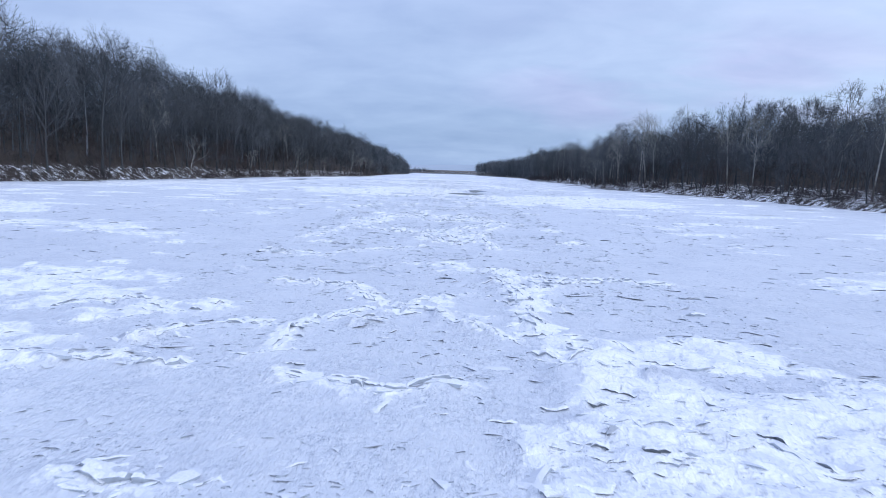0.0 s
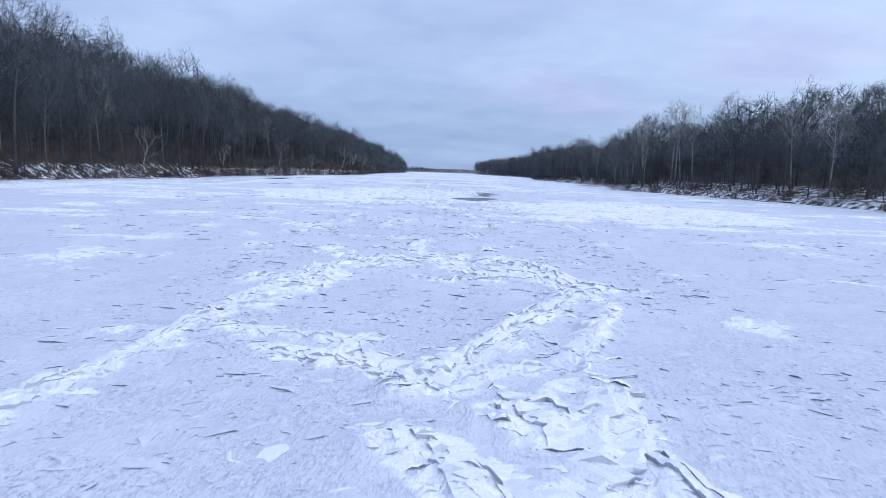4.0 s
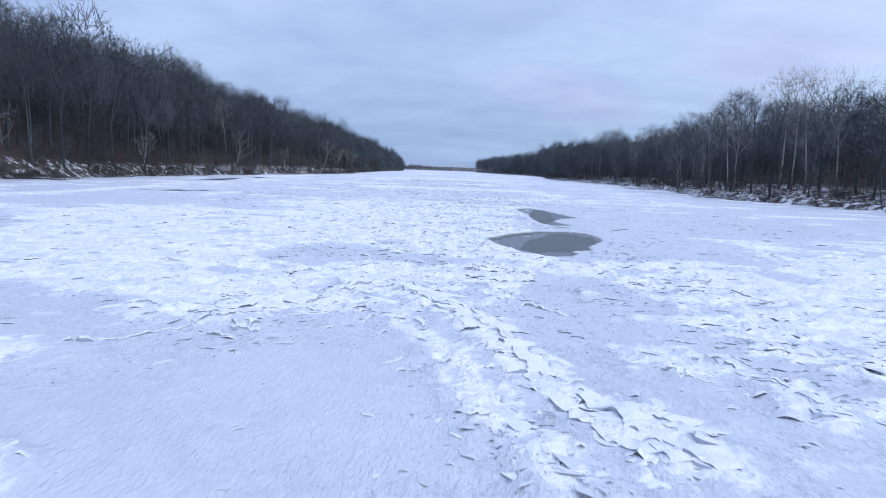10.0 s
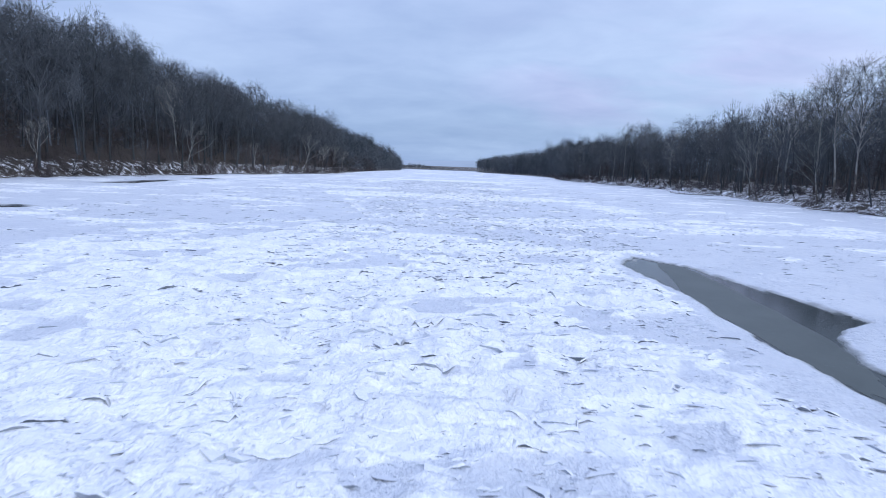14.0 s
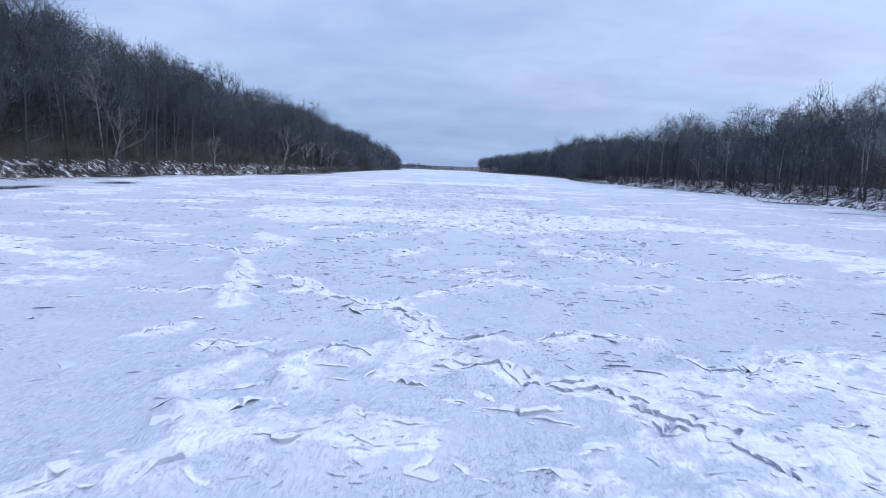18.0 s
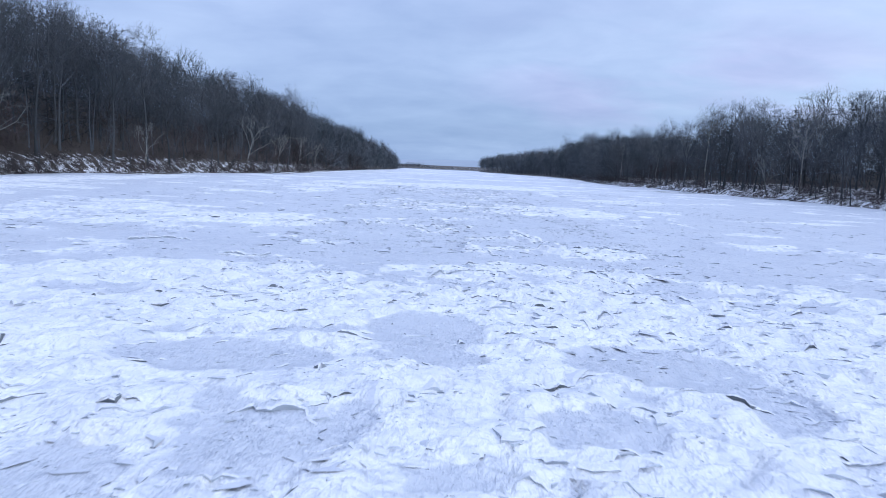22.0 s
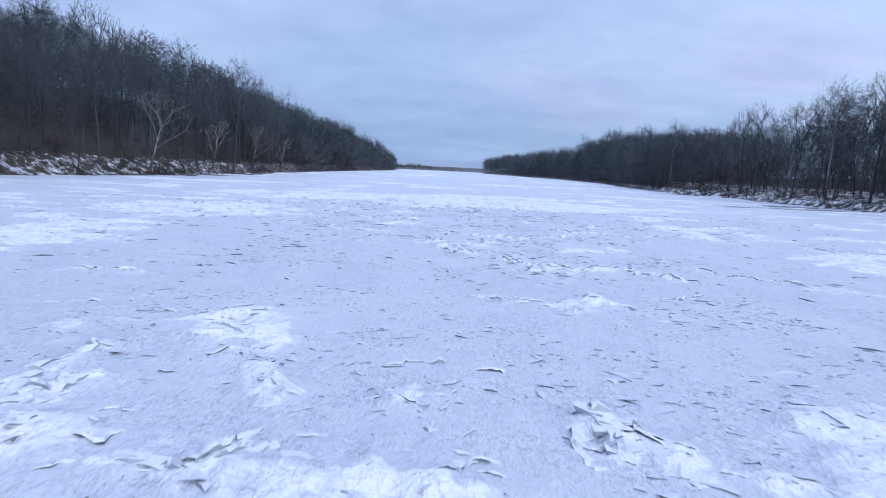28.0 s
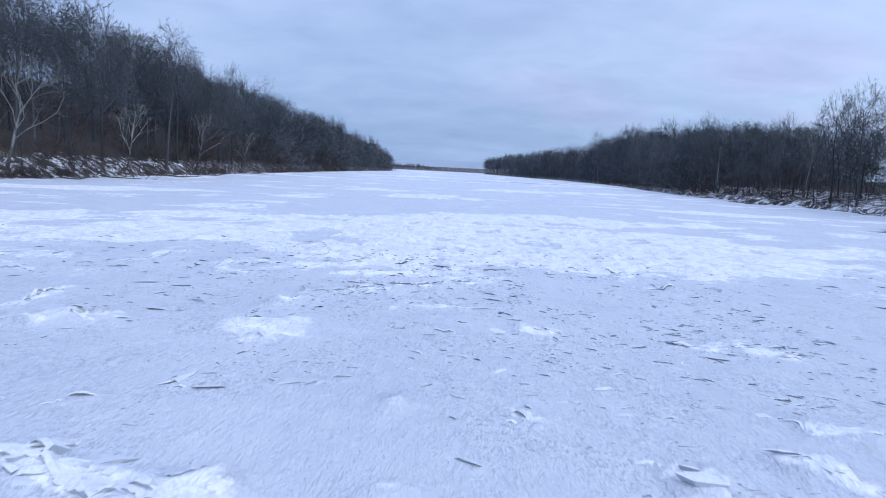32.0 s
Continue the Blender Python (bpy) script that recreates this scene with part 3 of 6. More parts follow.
RIDGES_15 = [
    (1, -12, 243.2, -11, 242.3, -10.2, 241.5, -9.1, 240.8, -8, 240.8, -7.7, 240.2),
    (0.25, -13.6, 242.7, -11.9, 242.4),
    (0.3, -15.9, 244, -14.6, 243.5, -13.6, 243.2),
    (0.5, -5.1, 244.2, -4.5, 243.2, -3.6, 242.6, -2.3, 243.7, -0.9, 245.3),
    (0.5, -0.3, 239.4, 4.3, 241.9, 12.8, 250.8),
    (0.4, -19.4, 243.9, -18.1, 243.9, -17.3, 244.6),
    (0.5, -21.8, 244.5, -21.1, 245.9),
    (0.3, -0.5, 245.7, 0.3, 245.5),
    (0.4, -12.5, 245, -11.1, 245.2, -9.8, 245.3, -8, 246.2, -6.3, 246.2, -5.4, 245.9),
    (0.7, -14.4, 249.3, -13.4, 247.6, -13.1, 245.4),
    (0.3, -27, 248.9, -26.1, 249.6),
    (0.3, -26.1, 250.7, -24, 251.2, -22, 252.2),
]
RIDGES_16 = [
    (0.7, -20.4, 255.5, -17.9, 251.8, -15.6, 249.5, -14.9, 249.5),
    (0.4, -14.9, 249.5, -13.7, 251.5, -12.1, 253.4, -9.9, 255.9),
    (0.7, -24, 260.2, -21.9, 253.6, -20.6, 249.1),
    (0.35, -9.5, 257.6, -7.7, 257.6, -5.9, 258.1),
    (0.3, -12.1, 257.8, -9.7, 258.9),
    (0.4, 0.6, 260.4, 3.2, 259.3, 4.3, 259, 8.6, 261.4),
    (0.4, -4.7, 265.1, -3.8, 265.2),
    (0.6, -34.8, 266.3, -30.3, 264.7, -27.2, 264.2, -24.7, 262.3, -24, 268.3),
    (0.5, -4.9, 265.5, -1.8, 266.3, 0.2, 263.3, 2.6, 266.3),
    (0.4, -24.8, 267.4, -24.4, 268.1, -24.3, 269.4),
    (0.4, -20.6, 269.7, -20.1, 270.6),
    (0.2, -21.3, 271.8, -20.3, 272.1),
]
RIDGES_17 = [
    (0.45, -19.7, 273, -19.4, 273.3, -18.9, 273.5, -18.2, 273.6),
    (0.2, -8.7, 273.7, -7.9, 273.7),
    (0.2, -7, 274.5, -6.7, 274.3),
    (0.4, -18, 274, -17.7, 274.3, -17.2, 274.7, -16.9, 275.1, -16.7, 275.6),
    (0.45, -19.9, 273.7, -19.9, 274.2, -19.6, 274.5, -19.3, 275, -19.1, 275.4, -18.7, 275.7, -18.1, 276.3),
    (0.4, -20.3, 273.3, -19.2, 274.2, -18, 274.8, -17, 276.4, -15.4, 279),
    (0.2, -8.3, 276.6, -7.9, 276.5),
    (0.5, -16, 278.4, -15.6, 277.9),
    (0.4, -2.2, 280.6, 0.4, 280.5, 0.9, 279.9, 1.8, 278.3, 2.6, 276.3, 3.4, 274.6),
    (0.2, -6.4, 279.6, -5.5, 279.3),
    (0.4, -11.5, 280.8, -11, 281.1, -9.9, 281.2),
]
RIDGES_18 = [
    (0.3, -13.4, 283.6, -11.2, 283.3, -10.9, 282.3),
    (0.3, 2, 282.3, 5.1, 284.6, 8.6, 285.4),
    (0.2, -16.5, 285.4, -15.7, 285.6),
    (0.2, -17, 288.4, -15.2, 288.5),
    (0.2, -11.9, 293, -11.5, 292.9),
    (0.2, -16, 293.2, -15.7, 293),
    (0.2, -12.6, 294, -12.1, 294.1),
    (0.2, -5.2, 294.9, -5.3, 293.6),
    (0.2, -15.4, 294.4, -14.9, 294.9),
    (0.2, -16.8, 295.2, -16.1, 295.3),
    (0.2, -11.5, 295.2, -10.9, 295.4),
    (0.2, -8, 297.2, -7.5, 297),
    (0.2, -4.4, 297.7, -3.7, 297.4),
    (0.2, -19.6, 297.8, -18.9, 297.9),
    (0.2, -17.7, 297.1, -17.5, 298.6),
    (0.2, -9.4, 298.7, -8.3, 299.1),
    (0.2, -23.1, 298.9, -22.2, 299.4, -21.2, 299.2),
]
RIDGES_19 = [
    (0.2, -7, 302.6, -6.1, 301.2),
    (0.2, -3.3, 302.6, -2.8, 301.5),
    (0.2, -24.7, 301.3, -24.8, 302.9),
    (0.3, -11.2, 303.7, -9.7, 303.5, -9.1, 302.9),
    (0.3, -13.8, 305.6, -12.1, 305.9, -10.6, 306.8, -9.7, 305.5),
    (0.3, -24.9, 309.2, -23.4, 309.1, -22.1, 309.5),
    (0.25, -5.8, 310.7, -5, 308.8, -3.2, 309.5, 0.4, 312.2),
    (0.25, -10.9, 313.8, -9, 312.7),
    (0.3, -11.6, 313.5, -11.2, 313.5),
    (0.25, -32.1, 312.8, -30.2, 314.4, -28.5, 313.9),
    (0.3, -11.2, 314.4, -10.7, 314),
    (0.3, -7.2, 314.6, -7, 314.4),
    (0.7, -11.6, 317.8, -11.6, 316.3, -11.6, 314.8),
    (0.5, -10, 317.3, -9.3, 317.1, -8.8, 316.8, -8.2, 316.7, -7.4, 317.2, -6.5, 318.2),
]
RIDGES_20 = [
    (0.25, -4.3, 319.6, -2.4, 319.1, -0.7, 316.6, 2.3, 316.6),
    (0.35, -3.9, 318.3, -3.1, 317.7),
    (0.25, -4.5, 319.7, -4, 318.9),
    (0.4, -11.6, 321.6, -10.8, 322, -9.8, 322.2, -8.5, 321.9),
    (0.7, -8.1, 326.7, -7.5, 324.7, -7.1, 322.4, -6.5, 321.1, -6.2, 319.9, -5.6, 319.1),
    (0.3, -21.8, 326.1, -21.2, 326.1),
    (0.6, -16.9, 328.9, -15.4, 326.6, -14.1, 324.2),
    (0.5, -26.8, 326.6, -25.1, 327.1, -23.2, 327.4),
    (0.4, -15.5, 329.3, -13.5, 327.5),
    (0.35, -26.6, 328.4, -24.6, 328.6),
    (0.4, -20.1, 329.4, -18.6, 330.4, -17.2, 331.5),
    (0.3, -32.5, 329.2, -31.4, 330.6, -30.7, 332.5),
    (0.4, -22.3, 351.5, -21.5, 351.8),
]
RIDGES_21 = [
    (0.5, -11.3, 352.9, -11, 352.2, -10.6, 351.6),
    (0.3, -7.7, 352.6, -7.1, 352.2, -6.7, 351.9),
    (0.3, -9.1, 352.4, -8.4, 352.3),
    (0.35, -7.9, 354.9, -7.6, 354.3, -7.5, 353.5),
    (0.6, -11.4, 355.2, -11.2, 354.3, -10.8, 353.7),
    (0.5, -24.4, 354.4, -24.1, 354.8),
    (0.3, -12.5, 354.7, -11.8, 354.7),
    (0.35, -6.7, 355.7, -6, 355.2, -4.8, 355),
    (0.3, -7.5, 356.4, -7.8, 354.7),
    (0.5, -17.5, 356.3, -16.6, 355.8, -15.7, 355.5, -14.8, 355.1, -13.7, 355.3, -12.6, 355.4, -11.7, 355.6),
    (0.4, -24.4, 356.5, -23.9, 356.9, -23.6, 358, -22.9, 358.6, -21.9, 358.6, -20.2, 357.5, -19.1, 357.9),
    (0.3, -11.9, 358.2, -11.4, 357.5),
]
RIDGES_22 = [
    (0.6, -19.9, 359, -19.3, 358.8, -18.6, 357.2, -18.1, 357.1),
    (0.3, -5.7, 359.8, -4.6, 358.9, -4.1, 358.5),
    (0.4, -27.7, 361.1, -26.2, 360.8, -24.9, 360.3, -23.7, 359.8),
    (0.5, -12.7, 360.3, -11.2, 360.6, -9.6, 361.5, -8.7, 361.8, -7, 361.4),
    (0.5, -23.2, 361.1, -22.1, 362.2),
    (0.5, -19.6, 363.4, -19.1, 363.2, -18.7, 363.3, -18.2, 362.9, -18, 363.6, -17.9, 364.4),
    (0.4, -19.4, 363.2, -18.1, 363.1, -17.9, 364.1),
    (0.3, -10.5, 363.8, -9.9, 363.6),
    (0.5, -21.7, 364.2, -21.7, 364.8),
    (0.4, -23.3, 362.3, -22.6, 365.6, -22.2, 366.9),
    (0.6, -11.4, 366.4, -11.3, 365.5, -11.1, 364.6),
    (0.3, -23.2, 365.9, -22.5, 366.2),
    (0.6, -18.9, 368.1, -18.3, 366.7),
]
RIDGES_23 = [
    (0.5, -23.6, 366.2, -23.6, 367.1, -23.5, 368.1, -23.3, 369.6),
    (0.2, -10.4, 369.1, -10, 368.6),
    (0.2, -13.7, 369.2, -12.8, 369),
    (0.2, -16, 369.3, -14.3, 369.6),
    (0.5, -19.9, 369.5, -19.2, 370.2),
    (0.5, -21.2, 371.3, -20.3, 371.4),
    (0.2, -24, 373.5, -23.3, 373.4),
    (0.25, -28.4, 373.7, -27.5, 374.1),
    (0.25, -27.3, 374, -26, 374.5),
    (0.3, -13.5, 378.5, -12.4, 377.7, -10.4, 377.9, -8.5, 378.4),
    (0.25, -6.5, 379.2, -4.9, 379.8, -3.1, 381.2),
    (0.3, -30.9, 380.3, -27.9, 380),
    (0.3, -12.7, 386.4, -8.4, 384.8),
    (0.3, -3.9, 387, -3.2, 384.7),
    (0.3, -1, 388.3, 1.5, 386.9, 3.7, 385.1),
]
RIDGES_24 = [
    (0.6, -12.3, 389.3, -10.3, 386.9, -8.5, 386.5, -5.3, 387.5, -4.2, 386),
    (0.4, -14.6, 391.7, -14.2, 391.6, -14, 390.7, -13.6, 390.2),
    (0.6, -15.1, 393.9, -14.6, 393.5, -14.3, 392.5, -14.1, 391.2, -13.6, 391, -13.2, 390.6),
    (0.3, -16, 397.7, -15.3, 397, -14.6, 396.5),
    (0.4, -12.6, 397.1, -11.4, 397.4),
    (0.4, -14.3, 398.1, -12.9, 398.7, -10.7, 398.9),
    (0.3, -14.1, 402, -12, 401.9),
    (0.6, -16.1, 403.3, -15.2, 403.5, -14.3, 402.7),
    (0.4, -10.3, 401, -9, 402.4, -6.5, 403.9, -4.8, 406.2),
    (0.35, -29.9, 404.6, -28.4, 404.8, -26.5, 404.3, -25, 404.2, -23.6, 402.3, -22.1, 402, -19.6, 402),
    (0.3, -1.5, 407.7, 0.6, 406.7, 3.4, 407),
]
RIDGES_25 = [
    (0.3, -4.1, 407.6, -0.8, 409.9),
    (0.4, -5.3, 411.6, -4.8, 409.4, -4.1, 408.2),
    (0.3, -34.3, 409.7, -33, 412.5, -32.8, 416.6),
    (0.5, -29, 418.4, -26.5, 416.5, -24.3, 414.9, -20.9, 413.9, -18.2, 413.2),
    (0.4, -8.2, 416.2, -7.9, 415.8, -7.5, 415.3),
    (0.3, -13.2, 418, -12.9, 417.4),
    (0.3, -16.1, 418.1, -15.9, 418.1),
    (0.5, -12.2, 425.3, -11.7, 425),
    (0.3, -29.7, 424.7, -29.4, 425.7, -29.4, 427.6),
    (0.3, -21.3, 427.3, -20.4, 428),
    (0.3, -34.5, 430.9, -33, 430.9),
    (0.3, -31.2, 430.5, -30.3, 431.9),
    (0.35, -20.6, 429.7, -19.4, 429.8, -17.4, 430.7, -15.8, 432, -13.2, 433.9),
    (0.4, -5.4, 434, -4.2, 434.3),
]
RIDGES_26 = [
    (0.4, -30.7, 434, -29.8, 436.9, -29.4, 438.7),
]
RIDGES = RIDGES_1 + RIDGES_2 + RIDGES_3 + RIDGES_4 + RIDGES_5 + RIDGES_6 + RIDGES_7 + RIDGES_8 + RIDGES_9 + RIDGES_10 + RIDGES_11 + RIDGES_12 + RIDGES_13 + RIDGES_14 + RIDGES_15 + RIDGES_16 + RIDGES_17 + RIDGES_18 + RIDGES_19 + RIDGES_20 + RIDGES_21 + RIDGES_22 + RIDGES_23 + RIDGES_24 + RIDGES_25 + RIDGES_26
# drifts of snow that lie along the ridges: breadth, line
DRIFTS_1 = [
    (1.2, 2.1, 13.4, 2, 11.1),
    (1.5, 5.9, 16, 6.5, 14.5),
    (1, -13.6, 18.1, -12.2, 16.6),
    (2, 3.9, 20.6, 4.3, 16.2, 4.3, 13, 3.9, 10.8),
    (0.9, -18.9, 25.2, -19.7, 27.8),
    (0.8, 3.9, 26.9, 4.2, 26.5),
    (0.7, -7.8, 30.2, -7.1, 30.1),
    (1.1, 4.4, 30.6, 3.4, 28.6, 3.1, 26.8),
    (1, -9.8, 75.2, -8.9, 75.4),
    (1.1, -2.4, 77.4, -2.3, 76.1, -2.3, 75.5),
    (0.9, -9.8, 79.6, -9, 77.6, -8.7, 76.5),
    (1.1, -2.2, 79.7, -1.3, 79, -0.7, 78.1),
    (0.9, 0.5, 80, 1.3, 78.6, 1.8, 77.5),
    (0.9, -9.2, 80.5, -8.5, 79.7),
    (0.9, -11.6, 82.2, -10.7, 81.7),
]
DRIFTS_2 = [
    (0.8, -4.8, 89.1, -5.2, 85.6, -5.1, 83, -4.7, 81.5),
    (0.8, -19.9, 89.1, -18.6, 89.3),
    (0.9, -10, 102.9, -9.4, 101.7, -9.8, 100.9),
    (0.7, -4.8, 103.3, -4.3, 103.2),
    (0.8, -14.1, 105.1, -14.2, 105.9),
    (0.9, 4.7, 108.9, 6.5, 108.1),
    (0.8, -21.2, 115.1, -19.5, 114.3),
    (0.8, -15, 115.9, -14.7, 115.8),
    (1, 1, 120.9, 1.7, 120.1, 1.5, 118.6, 1.6, 117.5),
    (1.2, -6.4, 132.7, -5.6, 130.8, -5, 129.5, -4.8, 128.4),
    (0.8, 2.3, 134.2, 1.9, 132.2, 2.3, 131.6),
    (0.7, -0.6, 135.5, 0.6, 135.4),
    (1.1, -9, 139.9, -7.7, 137.8, -6.9, 135.4, -6.4, 133.6),
    (1.1, -12.2, 141.2, -10.4, 141, -9.1, 140.7),
]
DRIFTS_3 = [
    (1.5, -8, 217.7, -6.7, 216.8, -5.8, 215),
    (1.3, -12.1, 219.8, -10.5, 221.7, -8.9, 220.3),
    (0.9, -26.5, 221.6, -25.3, 224),
    (0.8, -26.4, 229.6, -22.8, 231.4),
    (1.3, -16.9, 237.6, -16, 238, -14.9, 237.7),
    (1.1, -13.8, 238, -13.1, 237.9),
    (1.1, -17.4, 239.1, -17.1, 237.1, -17.4, 236),
    (1, -7.7, 239.7, -6.6, 239.2),
    (0.8, -18.5, 240.1, -18.2, 241.4, -17.8, 242.4),
    (1, -16.4, 242.6, -15.7, 240.8),
    (1, -11.8, 243, -10.4, 241.7, -9, 241.2),
    (0.8, -3.9, 243, -1.8, 244.4),
    (0.9, -13.1, 245.4, -12.5, 244.3, -12, 243.2),
    (0.6, -9.3, 262.8, -8.8, 262.8),
    (0.8, -4.7, 267.3, -4.2, 266.7, -3.7, 265.7),
]
DRIFTS_4 = [
    (0.9, -3, 268.2, -1.5, 268.9),
    (1, -25.2, 268.6, -25.6, 270.6),
    (1.4, -26.4, 272.1, -25.6, 269.9),
    (0.8, -19.2, 274.1, -18.7, 274.6, -18, 275.2),
    (0.6, -18.3, 276.6, -17.8, 277),
    (0.8, -15.5, 279.4, -14.1, 279.2),
    (1.1, -11.2, 314.6, -11.2, 313.6),
    (1.1, -10.3, 316.6, -9.4, 316.1, -8.5, 316.4),
    (1.2, -27.1, 322.8, -26.7, 324.6),
    (0.7, -13.9, 325.5, -13.3, 326.1),
    (1.2, -29.5, 325.9, -28.2, 327.4),
    (0.6, -12.1, 330.1, -11.5, 330.2),
    (0.9, -21.5, 331.8, -20.2, 333, -16.6, 335.8, -11.7, 338.3),
    (1.6, -17.2, 350.7, -16.1, 350.6, -15, 350.7),
    (1.1, -20.1, 351.1, -19.3, 351.2, -18.8, 351.1),
    (0.7, -10.6, 351.6, -9.7, 351.9, -9.1, 352.4),
]
DRIFTS_5 = [
    (0.6, -10.6, 353.8, -10.3, 353.7),
    (0.7, -23.2, 354.7, -18.7, 356.8, -14.7, 353.9, -11.2, 349.4, -8.9, 346.9),
    (0.9, -7.4, 354.8, -6.1, 355),
    (1.1, -14.1, 356, -13, 356.6, -11.6, 357.7, -12.1, 358.9, -13.2, 359.6),
    (1.2, -17.5, 357.7, -16, 358.5),
    (0.9, -10.8, 357.8, -9.9, 357.7),
    (1.3, -17.3, 360.1, -15.9, 361.5, -14.4, 361.4, -13, 361),
    (0.7, -20, 361, -18.9, 361.2),
    (1, -21.9, 363.7, -21.1, 364),
    (0.6, -10.2, 364.6, -10.2, 364.1),
    (0.6, 16.8, 365.1, 14.5, 355.4, 11, 345.1, 10.9, 338.8),
    (0.5, -6.8, 366.5, -6.6, 366.4),
    (0.5, -15.6, 367.1, -15.1, 367.2),
    (0.8, -21.5, 371.2, -20.3, 371.4),
]
DRIFTS_6 = [
    (0.6, -15.1, 394.3, -14.4, 393.1, -13.6, 391.4),
    (0.7, -3.9, 397, -3.1, 396.6, -2.4, 396.8),
    (0.7, -11.6, 402, -10.7, 401.4),
    (0.5, -21.2, 413.8, -18.3, 413.8),
    (0.5, -10.3, 415.4, -10.3, 414.8),
    (0.7, -8, 415.9, -7.6, 415.3),
    (0.7, -28.6, 422.9, -26.9, 423.2, -25.6, 424),
]
DRIFTS = DRIFTS_1 + DRIFTS_2 + DRIFTS_3 + DRIFTS_4 + DRIFTS_5 + DRIFTS_6 + [(1.5, -16.9, 362.7, -15.8, 363.3, -14.7, 363), (0.6, -12.7, 401.3, -10.7, 401.4), (0.6, -6.7, 417.6, -6, 417.4), (4.5, -69.3, 201, -67.9, 218, -69.7, 246.8), (4.5, -71.1, 279.7, -68.5, 294.3, -69.2, 324.3), (4, -69.2, 324.3, -73.6, 367)]

# fields of broken, snow-covered ice: centre, half axes, strength
FIELDS = [(-21, 171, 25, 32, 1.0), (-14, 203, 18, 20, 0.9), (23, 140, 27, 25, 1.0), (-36, 182, 16, 14, 0.9), (-11, 295, 27, 13, 1.0), (-30, 331, 10, 6, 0.8), (-4, 316, 4, 4, 0.8), (-8, 150, 6, 9, 0.9), (-9, 213, 13, 8, 0.9), (8, 14, 5, 8, 0.8), (-20, 28, 7, 8, 0.6),
          (-15, 453, 36, 17, 1.0), (0, 358, 9, 12, 0.7), (-60, 60, 16, 26, 0.7), (-88, 180, 9, 60, 0.7), (-86, 400, 8, 60, 0.8), (-60, 150, 20, 12, 0.6),
          (-17.5, 226, 5.5, 4.5, 0.85), (-9, 221.5, 4, 3, 0.8), (10, 240, 22, 7, 0.6), (-45, 330, 14, 12, 0.6), (38, 240, 20, 8, 0.5), (20, 395, 12, 9, 0.6), (-40, 415, 10, 12, 0.7)]
# spots in those fields that the wind has swept bare: centre, half axes
BARE = [(-13.4, 295.8, 1.7, 2.2), (-18.5, 292.2, 2.6, 1.4), (-7.2, 293, 2.4, 1.5), (-9.8, 156, 2.2, 2.4), (-15.6, 157, 3.6, 4), (-14.8, 212, 1.7, 1.2), (-2.6, 211.5, 2.3, 2.2), (-11.5, 226, 2.2, 2)]
# sheets of smooth ice with hardly a flake on them: centre, half axes
CALM = [(-2.3, 107.9, 4.6, 4.1), (-12.2, 130.5, 4.9, 3.9), (-11.1, 131.2, 4.3, 4.2), (-19.3, 373.2, 2, 2.1), (-10.2, 263.7, 3.1, 2.3), (-11.8, 277.1, 2.1, 4), (-17.3, 416.2, 2.5, 2.3), (-5.1, 396.5, 2.2, 4.8), (-2, 86.5, 1.7, 3.1), (-10.6, 133.8, 2.2, 2.2)]
# open water and thin new ice: centre, half axes, turn in degrees, share of noise in the outline
POOLS = [(-59.5, 233.5, 5.6, 2.2, 42, 0.3), (-84.0, 314.5, 16.7, 2.2, 88, 0.3), (58.5, 196, 3.6, 1.4, -60, 0.3), (76, 133, 2.0, 6.5, 20, 0.3), (54, 110, 2.6, 0.9, 25, 0.3),
         (63, 340, 7, 2.0, -35, 0.4), (71.5, 587, 2.2, 20, 8, 0.4), (56, 493, 15, 3.6, 14, 0.7), (68, 508, 13, 5, 25, 0.7), (62, 502, 10, 1.6, 20, 0.6), (66, 380, 5, 1.2, -30, 0.4), (-86, 352, 1.6, 12, -10, 0.4),
         (20, 760, 22, 5, 0, 0.6), (-30, 900, 20, 4, 0, 0.6)]


# the three pools near the middle, by the corners of their outlines
INLETS = [[-4.1, 169.0, -1.9, 173.3, 1.2, 177.2, 3.9, 178.2, 5.5, 176.8, 5.9, 174.2, 5.6, 171.1, 4.3, 167.9, 3.3, 165.8, 3.2, 163.8, 1.8, 163.3, 1.5, 162.7, 1.7, 161.5, 0.8, 160.0, -0.4, 160.0, -1.2, 160.2, -1.4, 161.2, -2.0, 161.7, -2.7, 163.3, -3.5, 165.5],
          [1.8, 210.7, 3.7, 215.2, 6.3, 210.6, 7.3, 203.8, 8.6, 197.2, 5.4, 194.2, 4.4, 190.9, 4.8, 188.0, 6.0, 185.5, 3.5, 184.4, 2.6, 186.8, 2.2, 192.8, 2.5, 202.0],
          [2.9, 183.5, 4.3, 183.6, 5.0, 182.0, 3.7, 181.6]]


def inside_by(x, y, corners):
    """Distance to the outline, positive within."""
    p = np.array(corners).reshape(-1, 2)
    q = np.roll(p, -1, 0)
    best, odd = np.full(x.shape, 99.0), np.zeros(x.shape, bool)
    for (ax, ay), (bx, by) in zip(p, q):
        dx, dy = bx - ax, by - ay
        t = np.clip(((x - ax) * dx + (y - ay) * dy) / (dx * dx + dy * dy), 0, 1)
        best = np.minimum(best, np.hypot(x - ax - t * dx, y - ay - t * dy))
        odd ^= ((ay > y) != (by > y)) & (x < ax + (y - ay) * dx / (dy if dy else 1e-9))
    return np.where(odd, best, -best)


